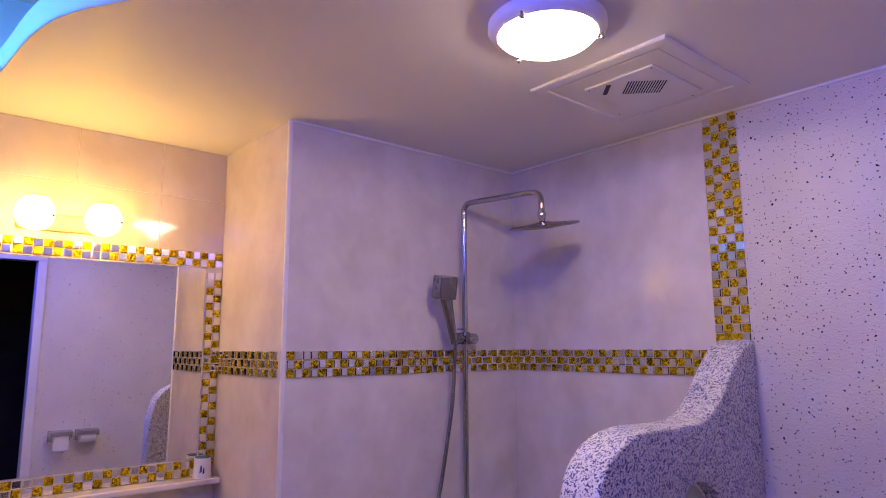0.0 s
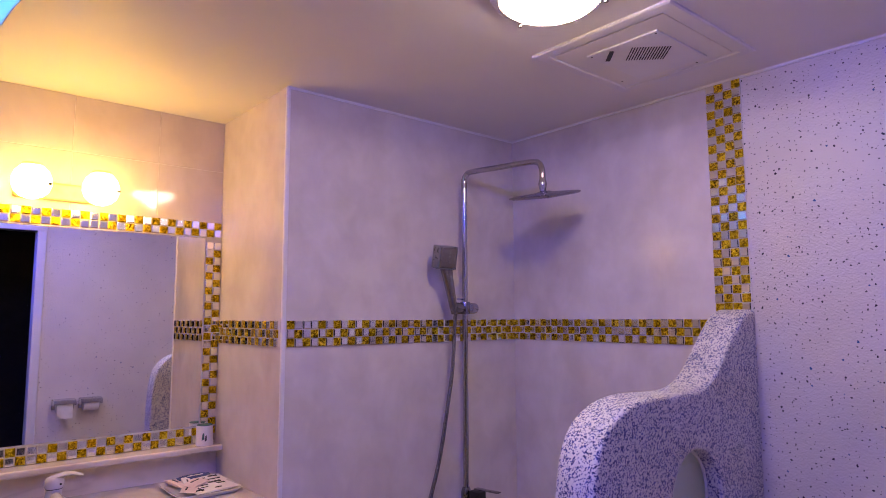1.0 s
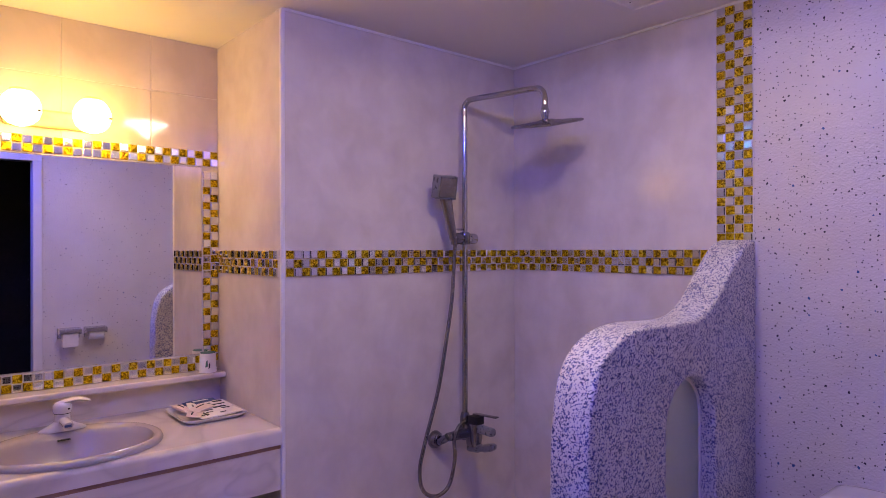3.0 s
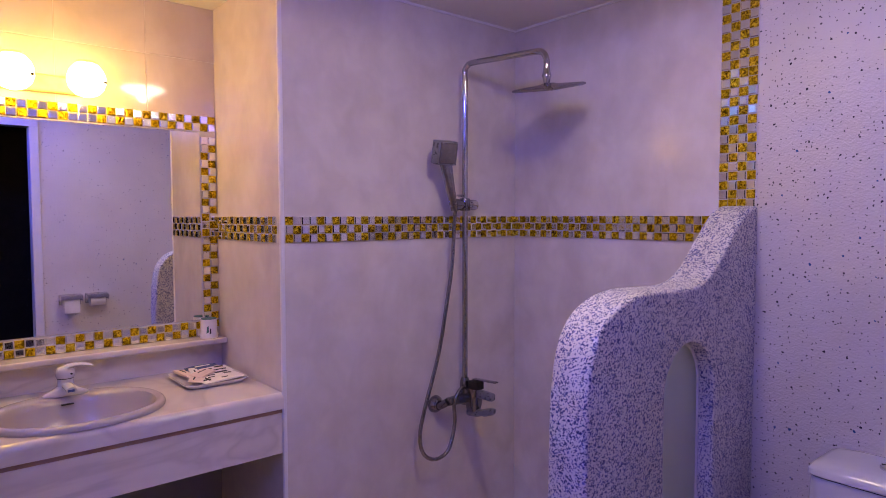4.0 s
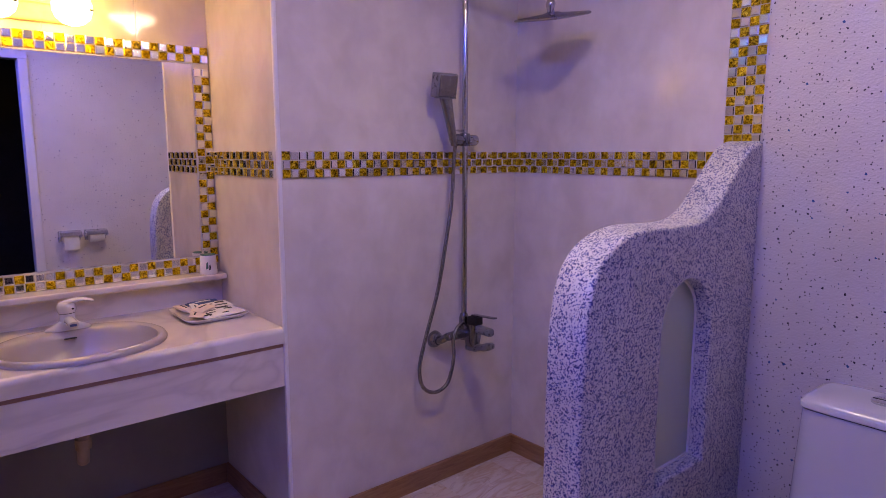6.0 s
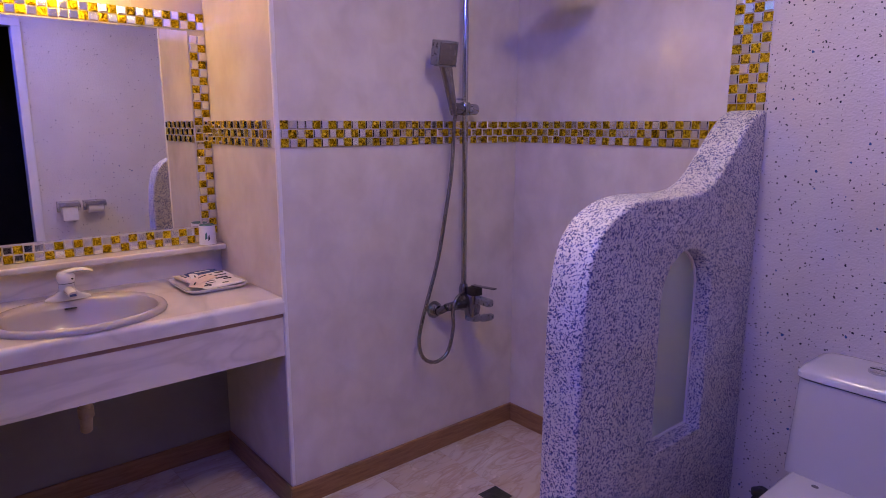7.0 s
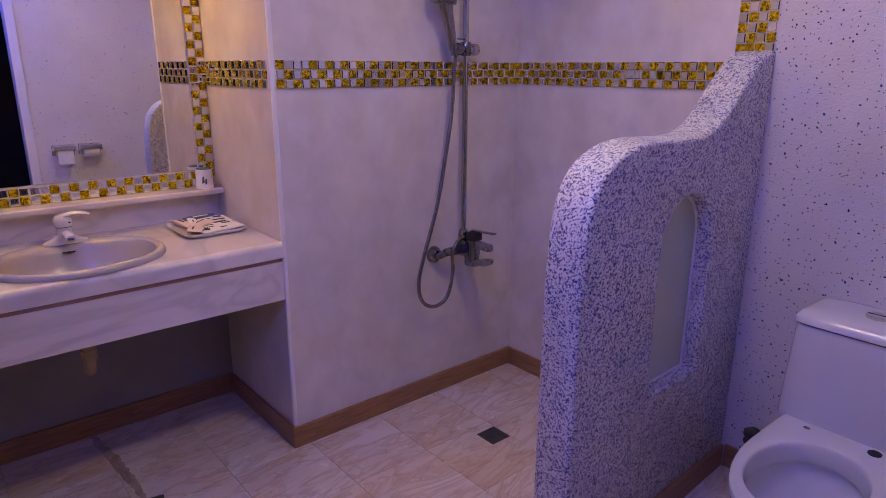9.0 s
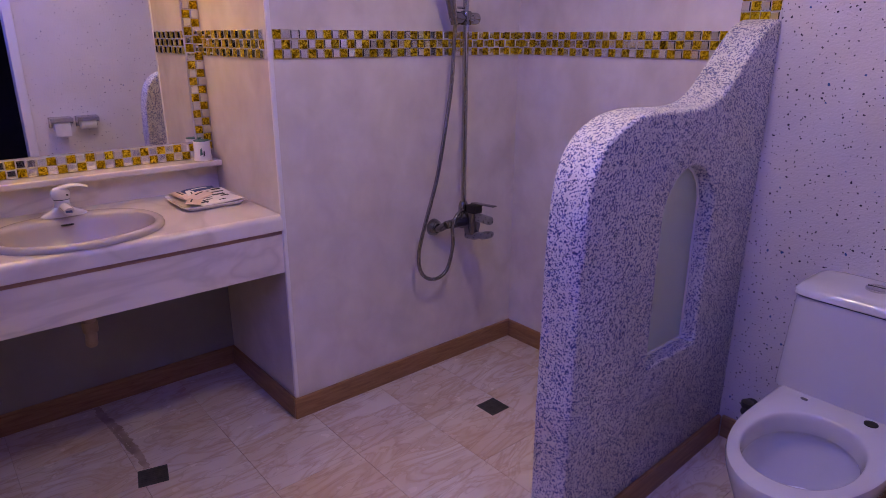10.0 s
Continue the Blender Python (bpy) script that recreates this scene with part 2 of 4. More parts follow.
# ---- mesh helpers ----
def part(name, bm, material, parent=None, label="", smooth=False):
    me = bpy.data.meshes.new(name)
    bm.normal_update()
    bm.to_mesh(me)
    bm.free()
    me.materials.append(material)
    if smooth:
        for p in me.polygons:
            p.use_smooth = True
        me.set_sharp_from_angle(angle=radians(40))
    ob = new(name, me)
    if parent is not None:
        ob.parent = parent
        ob.matrix_parent_inverse = parent.matrix_world.inverted()
    if label:
        tagged(ob, label)
    return ob


def empty(name, x, y, z):
    ob = new(name)
    ob.location = (x, y, z)
    ob.matrix_world = Matrix.Translation((x, y, z))
    ob.empty_display_size = 0.05
    return ob


def box(x0, x1, y0, y1, z0, z1, bevel=0.0, seg=2, bm=None):
    bm = bm or bmesh.new()
    vs = [bm.verts.new((x, y, z)) for z in (z0, z1) for y in (y0, y1) for x in (x0, x1)]
    fs = [bm.faces.new([vs[i] for i in q]) for q in ((0, 2, 3, 1), (4, 5, 7, 6), (0, 1, 5, 4), (2, 6, 7, 3), (0, 4, 6, 2), (1, 3, 7, 5))]
    if bevel:
        es = list({e for f in fs for e in f.edges})
        bmesh.ops.bevel(bm, geom=es, offset=bevel, segments=seg, affect="EDGES", profile=0.6)
    return bm


def loft(rings, cap0=True, cap1=True, bm=None, loop=True):
    bm = bm or bmesh.new()
    rows = [[bm.verts.new(p) for p in r] for r in rings]
    n = len(rows[0])
    for a, b in zip(rows, rows[1:]):
        for i in range(n if loop else n - 1):
            j = (i + 1) % n
            bm.faces.new((a[i], a[j], b[j], b[i]))
    if cap0:
        bm.faces.new(rows[0][::-1])
    if cap1:
        bm.faces.new(rows[-1])
    bmesh.ops.recalc_face_normals(bm, faces=bm.faces)
    return bm


def smooth_line(points, steps=8):
    pts = [Vector(p) for p in points]
    out = []
    for i in range(len(pts) - 1):
        p0, p1, p2, p3 = pts[max(i - 1, 0)], pts[i], pts[i + 1], pts[min(i + 2, len(pts) - 1)]
        for s in range(steps):
            u = s / steps
            out.append(0.5 * (2 * p1 + (p2 - p0) * u + (2 * p0 - 5 * p1 + 4 * p2 - p3) * u * u + (3 * p1 - p0 - 3 * p2 + p3) * u ** 3))
    out.append(pts[-1])
    return out


def tube(points, r, n=12, bm=None):
    pts = [Vector(p) for p in points]
    side = None
    rings = []
    for i, p in enumerate(pts):
        d = (pts[min(i + 1, len(pts) - 1)] - pts[max(i - 1, 0)]).normalized()
        if side is None:
            side = d.orthogonal().normalized()
        side = (side - d * side.dot(d)).normalized()
        up = d.cross(side)
        rings.append([p + r * (math.cos(a) * side + math.sin(a) * up) for a in (2 * math.pi * k / n for k in range(n))])
    return loft(rings, bm=bm)


def lathe(profile, place, axis="z", n=32, bm=None, cap0=True, cap1=True, squash=1.0):
    rings = []
    for r, h in profile:
        ring = []
        for k in range(n):
            a = 2 * math.pi * k / n
            u, v = r * math.cos(a), r * math.sin(a) * squash
            q = {"z": (u, v, h), "x": (h, u, v), "y": (u, h, v)}[axis]
            ring.append(Vector(place) + Vector(q))
        rings.append(ring)
    return loft(rings, cap0, cap1, bm)


def oval(cx, cy, z, ax, ay, n=48, power=2.0):
    out = []
    for k in range(n):
        a = 2 * math.pi * k / n
        c, s = math.cos(a), math.sin(a)
        out.append((cx + ax * math.copysign(abs(c) ** (2 / power), c), cy + ay * math.copysign(abs(s) ** (2 / power), s), z))
    return out


def slab(outline, z0, z1, bm=None):
    """A flat solid over an outline of (x, y)."""
    return loft([[(x, y, z0) for x, y in outline], [(x, y, z1) for x, y in outline]], bm=bm)


def structure(ob, label, category):
    return tagged(ob, label, category, kind="structure")


# ---- the shell ----
structure(part("wall_shower", box(XC, XB + 0.1, YA, YM + 0.1, 0, ZC), TILE_WALL), "cream glazed tile shower wall forming a column block", "wall")
wall_mirror = structure(part("wall_mirror", box(XL - 0.1, XC, YM, YM + 0.1, 0.80, ZC), WALL_GROUT), "beige tiled wall behind the wash basin", "wall")
# joint-free wall below the counter, shade painted in as dark grey
structure(part("wall_under_counter", box(XL - 0.1, XC, YM, YM + 0.1, 0, 0.80), SHADED_RENDER), "smooth rendered wall, shade under the counter in its dark grey", "wall")
structure(part("wall_side", box(XL - 0.1, XL, YB, YM, 0, ZU + 0.05), TILE_WALL), "plain cream tiled side wall", "wall")

# toilet wall: plaster on the toilet side, glazed tile in the shower
structure(part("wall_plaster", box(XB, XB + 0.1, YB - 0.1, 0.985, 0, ZC), PLASTER), "white textured plaster wall with dark stone specks", "wall")
structure(part("wall_shower_end", box(XB, XB + 0.1, 0.985, YA, 0, ZC), TILE_WALL), "cream glazed tile end wall of the shower", "wall")

# door wall with its opening
DX0, DX1, DZ = -0.66, 0.702, 2.045
bm = box(DX1, XB, YB - 0.1, YB, 0, ZC)
box(XL - 0.1, DX0, YB - 0.1, YB, 0, ZU + 0.05, bm=bm)
box(DX0, DX1, YB - 0.1, YB, DZ, ZU + 0.05, bm=bm)
structure(part("wall_door", bm, PLASTER_PLAIN), "white speckled plaster wall with the doorway", "wall")
door_frame = structure(empty("door_1", (DX0 + DX1) / 2, YB, 0), "white door frame round an open dark doorway", "doorway")
part("jamb", box(DX1 - 0.012, DX1 + 0.045, YB - 0.11, YB + 0.012, 0, DZ, 0.004), TRIM, door_frame)
part("jamb", box(DX0 - 0.045, DX0 + 0.012, YB - 0.11, YB + 0.012, 0, DZ, 0.004), TRIM, door_frame)
part("lintel", box(DX0 - 0.045, DX1 + 0.045, YB - 0.11, YB + 0.012, DZ, DZ + 0.05, 0.004), TRIM, door_frame)
# closing walls behind the doorway, near black to stand for the unlit hall
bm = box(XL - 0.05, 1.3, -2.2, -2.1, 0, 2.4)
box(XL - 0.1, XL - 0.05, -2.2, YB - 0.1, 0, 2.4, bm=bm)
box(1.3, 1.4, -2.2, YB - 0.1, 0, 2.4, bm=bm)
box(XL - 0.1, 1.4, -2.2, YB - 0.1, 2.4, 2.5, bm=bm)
structure(part("wall_hall", bm, UNLIT_HALL), "unlit hall beyond the doorway, its darkness put into the wall colour", "wall")

# ceiling with the curved edge of the light cove
edge = smooth_line([(0.03, YM + 0.1, 0), (0.095, 2.36, 0), (0.125, 2.15, 0), (0.155, 1.87, 0), (0.205, 1.68, 0), (0.30, 1.515, 0), (0.41, 1.38, 0),
                    (0.50, 1.22, 0), (0.53, 1.0, 0), (0.50, 0.75, 0), (0.42, 0.45, 0), (0.36, 0.15, 0), (0.33, YB - 0.1, 0)], 6)
outline = [(p.x, p.y) for p in edge] + [(XB + 0.1, YB - 0.1), (XB + 0.1, YM + 0.1)]
structure(part("ceiling", slab(outline, ZC, ZS), PAINT), "smooth off-white painted ceiling with a curved edge", "ceiling")
structure(part("ceiling_cove", box(XL - 0.1, 1.1, YB - 0.1, YM + 0.1, ZU, ZU + 0.06), PAINT), "raised ceiling of the blue light cove", "ceiling")
bm = box(XL - 0.1, 1.1, YM, YM + 0.1, ZC + 0.001, ZU)
box(1.0, 1.1, YB, YM, ZS, ZU, bm=bm)
box(DX1, 1.1, YB - 0.1, YB, ZS, ZU, bm=bm)
structure(part("wall_cove", bm, PAINT), "short wall closing the light cove", "wall")

# skirting
def skirting(x0, x1, y0, y1, label="brown wood-look skirting along the tiled wall"):
    return structure(part("baseboard", box(x0, x1, y0, y1, 0, 0.088, 0.003, 1), WOOD), label, "skirting")


skirting(XC - 0.012, XB, YA - 0.012, YA)
skirting(XC - 0.012, XC, YA, YM)
skirting(XL, XC - 0.012, YM - 0.012, YM)
skirting(XB - 0.012, XB, 1.04, YA - 0.012)
skirting(XB - 0.012, XB, YB, 0.905, "brown wood-look skirting along the plaster wall")
structure(part("trim_column", box(XC - 0.004, XC + 0.012, YA - 0.004, YA + 0.012, 0.09, ZC, 0.007, 4), TRIM), "thin white corner bead of the tiled column", "trim")
bm = box(XC, XB, YA - 0.006, YA, ZC - 0.008, ZC)
box(XB - 0.006, XB, YB, YA - 0.006, ZC - 0.008, ZC, bm=bm)
structure(part("trim_ceiling", bm, TRIM), "thin white joint line under the ceiling", "trim")


# ---- mosaic ----
def mosaic_mesh(name, material):
    """One mosaic piece facing +z, pillowed."""
    h = (PITCH - 0.0022) / 2
    bm = loft([[(-h, -h, 0), (h, -h, 0), (h, h, 0), (-h, h, 0)], [(-h, -h, 0.003), (h, -h, 0.003), (h, h, 0.003), (-h, h, 0.003)],
               [(x * (h - 0.003), y * (h - 0.003), 0.0048) for x, y in ((-1, -1), (1, -1), (1, 1), (-1, 1))]], cap0=False)
    me = bpy.data.meshes.new(name)
    bm.normal_update()
    bm.to_mesh(me)
    bm.free()
    me.materials.append(material)
    return me


GOLD_PIECE = mosaic_mesh("gold_mosaic", GOLD)
SILVER_PIECE = mosaic_mesh("silver_mosaic", SILVER)
pick = random.Random(5)


def mosaic(parent, origin, along, up, cols, rows, first=0):
    """A checkerboard of pieces, from the origin's corner on."""
    along, up = Vector(along), Vector(up)
    turn = Matrix((along, up, along.cross(up))).transposed().to_4x4()
    for i in range(cols):
        for j in range(rows):
            gold = (i + j + first) % 2 == 0
            if pick.random() < 0.012:
                gold = not gold
            ob = new("gold_tile" if gold else "silver_tile", GOLD_PIECE if gold else SILVER_PIECE)
            p = Vector(origin) + along * ((i + 0.5) * PITCH + pick.uniform(-0.0006, 0.0006)) + up * ((j + 0.5) * PITCH + pick.uniform(-0.0006, 0.0006))
            lean = Euler((pick.gauss(0, 0.012), pick.gauss(0, 0.012), pick.gauss(0, 0.015))).to_matrix().to_4x4()
            ob.parent = parent
            ob.matrix_parent_inverse = parent.matrix_world.inverted()
            ob.matrix_basis = Matrix.Translation(p) @ turn @ lean


def band(box_args, label):
    return structure(part("mosaic_band", box(*box_args), GROUT), label, "mosaic")


Z0 = 1.3135
b = band((XC + 0.01, XB, YA - 0.003, YA, Z0, Z0 + 3 * PITCH), "gold and silver glass mosaic band across the shower wall")
mosaic(b, (XC + 0.012, YA - 0.003, Z0), (1, 0, 0), (0, 0, 1), 37, 3)
b = band((XB - 0.003, XB, 1.04, YA - 0.003, Z0, Z0 + 3 * PITCH), "gold and silver glass mosaic band on the shower end wall")
mosaic(b, (XB - 0.003, YA - 0.006, Z0), (0, -1, 0), (0, 0, 1), 31, 3, 1)
b = band((XC - 0.003, XC, YA + 0.012, YM - 0.004, Z0, Z0 + 3 * PITCH), "gold and mirror glass mosaic band round the column side")
mosaic(b, (XC - 0.003, YM - 0.006, Z0), (0, -1, 0), (0, 0, 1), 18, 3)
b = band((XB - 0.003, XB, 0.925, 1.048, 1.432, ZC - 0.008), "upright gold and silver glass mosaic strip above the partition")
mosaic(b, (XB - 0.003, 1.047, ZC - 0.008 - 26 * PITCH), (0, -1, 0), (0, 0, 1), 4, 26)

# mirror and its mosaic frame
MX0, MX1, MZ0, MZ1 = -0.256, 0.899, 0.990, 1.738
part_mirror = tagged(part("mirror", box(MX0, MX1, YM - 0.010, YM - 0.002, MZ0, MZ1, 0.003, 1), MIRROR), "large frameless mirror set in a mosaic border", "mirror")
FX0, FX1, FZ0, FZ1 = MX0 - 2 * PITCH - 0.003, MX1 + 2 * PITCH + 0.002, MZ0 - 2 * PITCH - 0.003, MZ1 + 2 * PITCH + 0.003
bm = box(FX0, FX1, YM - 0.008, YM, MZ1, FZ1)
box(FX0, FX1, YM - 0.008, YM, FZ0, MZ0, bm=bm)
box(FX0, MX0, YM - 0.008, YM, MZ0, MZ1, bm=bm)
box(MX1, FX1, YM - 0.008, YM, MZ0, MZ1, bm=bm)
frame_band = band((FX0, FX1, YM - 0.001, YM, MZ1 + 0.001, FZ1 - 0.001), "gold and silver glass mosaic border round the mirror")
part("bedding", bm, GROUT, frame_band)
cols = int((FX1 - FX0) / PITCH)
mosaic(frame_band, (FX1 - cols * PITCH, YM - 0.008, MZ1 + 0.003), (1, 0, 0), (0, 0, 1), cols, 2)
mosaic(frame_band, (FX1 - cols * PITCH, YM - 0.008, FZ0), (1, 0, 0), (0, 0, 1), cols, 2)
rows = int((MZ1 - MZ0 + 0.003) / PITCH)
mosaic(frame_band, (MX1 + 0.002, YM - 0.008, MZ0 + 0.001), (1, 0, 0), (0, 0, 1), 2, rows, 1)
mosaic(frame_band, (FX0, YM - 0.008, MZ0 + 0.001), (1, 0, 0), (0, 0, 1), 2, rows, 1)


# ---- vanity ----
def countertop():
    """The slab with its oval cut-out and a rounded front."""
    x0, x1, y0, y1, z0, z1 = XL, XC - 0.001, 1.990, YM - 0.001, 0.748, 0.803
    cx, cy, ax, ay = 0.385, 2.215, 0.235, 0.185
    n = 64
    inner, outer = [], []
    for k in range(n):
        a = 2 * math.pi * k / n
        c, s = math.cos(a), math.sin(a)
        inner.append((cx + ax * c, cy + ay * s))
        reach = min(((x1 - cx) / c) if c > 1e-6 else ((x0 - cx) / c if c < -1e-6 else 1e9), ((y1 - cy) / s) if s > 1e-6 else ((y0 + 0.02 - cy) / s if s < -1e-6 else 1e9))
        outer.append((cx + reach * c, cy + reach * s))
    for px, py in ((x0, y0 + 0.02), (x1, y0 + 0.02), (x0, y1), (x1, y1)):
        i = min(range(n), key=lambda q: (outer[q][0] - px) ** 2 + (outer[q][1] - py) ** 2)
        outer[i] = (px, py)
    bm = bmesh.new()
    loft([[(x, y, z1) for x, y in outer], [(x, y, z1) for x, y in inner], [(x, y, z0) for x, y in inner], [(x, y, z0) for x, y in outer]], False, False, bm)
    nose = []
    for k in range(9):
        a = math.pi / 2 * k / 8
        nose.append((y0 + 0.02 - 0.02 * math.sin(a), z1 - 0.02 + 0.02 * math.cos(a)))
    nose += [(y0, z0), (y0 + 0.02, z0)]
    edge_bm = loft([[(x0, y, z) for y, z in nose], [(x1, y, z) for y, z in nose]], False, False, loop=False)
    return bm, edge_bm


top_bm, nose_bm = countertop()
counter = tagged(part("countertop", top_bm, COUNTER), "cream marble-look washstand counter with rounded front edge", "countertop")
part("front_edge", nose_bm, COUNTER, counter, "rounded front edge", True)
apron = tagged(part("washstand_apron", box(XL, XC - 0.002, 1.998, 2.022, 0.592, 0.734, 0.003), COUNTER), "cream marble-look apron panel below the counter", "panel")
part("joint_strip", box(XL, XC - 0.002, 1.9965, 2.03, 0.734, 0.748), plain("brown_sealant", (0.27, 0.15, 0.10), (0.38, 0.23, 0.17), 0.6), apron, "brown joint line")
ledge = tagged(part("wall_ledge", box(XL, XC - 0.001, 2.478, YM - 0.001, 0.902, 0.925, 0.008, 3), COUNTER), "cream rounded shelf ledge below the mirror", "shelf")
part("backsplash", box(XL, XC - 0.001, 2.545, YM - 0.001, 0.803, 0.902), COUNTER, ledge, "plain upstand under the ledge")


def wash_basin():
    cx, cy = 0.385, 2.208
    thing = empty("wash_basin", cx, cy, 0.803)
    shape = [(0.248, 0.212, 0.8035), (0.249, 0.213, 0.810), (0.246, 0.210, 0.817), (0.239, 0.203, 0.821), (0.230, 0.193, 0.822), (0.218, 0.180, 0.819),
             (0.214, 0.166, 0.810), (0.208, 0.160, 0.795), (0.198, 0.150, 0.765), (0.178, 0.132, 0.725), (0.140, 0.100, 0.690), (0.080, 0.056, 0.672), (0.024, 0.022, 0.668)]
    rings = [oval(cx, cy - (0.012 if i > 4 else 0), z, a, b, 64, 2.15) for i, (a, b, z) in enumerate(shape)]
    part("bowl", loft(rings, False, True), BASIN, thing, "grey oval basin", True)
    outer = [oval(cx, cy, z, a, b, 48) for a, b, z in ((0.22, 0.17, 0.80), (0.21, 0.16, 0.74), (0.16, 0.12, 0.67), (0.05, 0.05, 0.655))]
    part("underside", loft(outer, False, True), BASIN, thing, smooth=True)
    part("drain_ring", lathe([(0.026, 0.669), (0.026, 0.672), (0.014, 0.672), (0.012, 0.664)], (cx, cy - 0.012, 0), n=24), CHROME, thing, "chrome drain ring", True)
    # overflow slot in the rear slope
    part("overflow_slot", box(0.362, 0.398, 2.342, 2.354, 0.7945, 0.7972, 0.0008, 1), DARK, thing, "dark overflow slot")
    return tagged(thing, "oval grey ceramic drop-in wash basin in the counter", "basin")


wash_basin()


def basin_tap():
    x, y, z = 0.382, 2.388, 0.8185
    thing = empty("basin_tap", x, y, z)
    base = []
    for h, a, b in ((0, 0.078, 0.026), (0.006, 0.079, 0.027), (0.014, 0.070, 0.025), (0.026, 0.046, 0.024), (0.040, 0.028, 0.024)):
        base.append(oval(x, y, z + h, a, b, 32, 2.6))
    part("base_plate", loft(base), CERAMIC, thing, smooth=True)
    part("tap_body", lathe([(0.029, 0.026), (0.0275, 0.050), (0.026, 0.072)], (x, y, z), n=24), CERAMIC, thing, smooth=True)
    path = [(x, y - 0.008, z + 0.044), (x + 0.003, y - 0.035, z + 0.044), (x + 0.005, y - 0.060, z + 0.040), (x + 0.006, y - 0.076, z + 0.034)]
    part("spout", tube(smooth_line(path, 4), 0.0175, 14), CERAMIC, thing, smooth=True)
    part("collar", lathe([(0.0278, 0.072), (0.0278, 0.075)], (x, y, z), n=24), DARK, thing, "thin dark seam ring")
    part("cap", lathe([(0.0290, 0.075), (0.033, 0.088), (0.032, 0.106), (0.024, 0.120), (0.008, 0.126)], (x, y, z), n=24), CERAMIC, thing, smooth=True)
    arm = []
    for d, h, w, th in ((-0.018, 0.110, 0.024, 0.012), (0.010, 0.121, 0.024, 0.012), (0.036, 0.128, 0.021, 0.010), (0.060, 0.128, 0.018, 0.008), (0.082, 0.122, 0.014, 0.006), (0.092, 0.118, 0.009, 0.004)):
        arm.append([(x + d * 0.95 + w * math.cos(a) * 0.3, y - d * 0.30 + w * math.cos(a) * 0.95, z + h + th * math.sin(a)) for a in (2 * math.pi * q / 12 for q in range(12))])
    part("lever", loft(arm), CERAMIC, thing, smooth=True)
    part("temperature_mark", lathe([(0.004, 0), (0.004, 0.002)], (x + 0.016, y - 0.031, z + 0.094), "y", 10), DARK, thing, "small dark mark")
    part("badge", box(x - 0.006, x + 0.016, y - 0.0795, y - 0.0765, z + 0.029, z + 0.039), INK_BLUE, thing, "small blue-grey badge")
    thing.scale = (0.88, 0.88, 0.77)
    return tagged(thing, "white single-lever basin tap behind the wash basin", "tap")


basin_tap()


def amenity_tray():
    cx, cy, z = 0.829, 2.335, 0.8035
    thing = empty("amenity_tray", cx, cy, z)
    rings = [oval(cx, cy, z + h, a, b, 48, 7) for h, a, b in ((0.0, 0.098, 0.108), (0.003, 0.104, 0.114), (0.012, 0.114, 0.124), (0.0155, 0.1165, 0.1265), (0.0165, 0.115, 0.125), (0.0150, 0.112, 0.122), (0.007, 0.104, 0.114), (0.005, 0.09, 0.10))]
    part("dish", loft(rings), CERAMIC, thing, smooth=True)
    return tagged(thing, "white shallow ceramic tray on the counter", "tray")


amenity_tray()


def packet(x, y, z, w, d, h, turn, tilt, material, marks, label):
    """A flat sealed packet with crimped ends and printed bars."""
    thing = empty("amenity_packet", x, y, z)
    rings = []
    for u, th in ((-1, 0.0006), (-0.86, 0.0008), (-0.6, 1.0), (0, 1.15), (0.6, 1.0), (0.86, 0.0008), (1, 0.0006)):
        t = h / 2 * th if th > 0.01 else th
        rings.append([(u * w / 2, v * d / 2, t * (1 - 0.5 * abs(v)) * sgn) for v, sgn in ((-1, 1), (-0.5, 1), (0, 1), (0.5, 1), (1, 1), (1, -1), (0.5, -1), (0, -1), (-0.5, -1), (-1, -1))])
    part("wrapper", loft(rings), material, thing, smooth=True)
    for bx, by, bw, bd, ink in marks:
        part("print_bar", box(bx - bw / 2, bx + bw / 2, by - bd / 2, by + bd / 2, h / 2 * 0.62, h / 2 * 1.2), ink, thing)
    m = pose(x, y, z, tilt, 0, turn)
    for ob in thing.children:
        ob.matrix_parent_inverse = Matrix()
    thing.matrix_basis = m
    return tagged(thing, label, "packet", "packets on the tray")


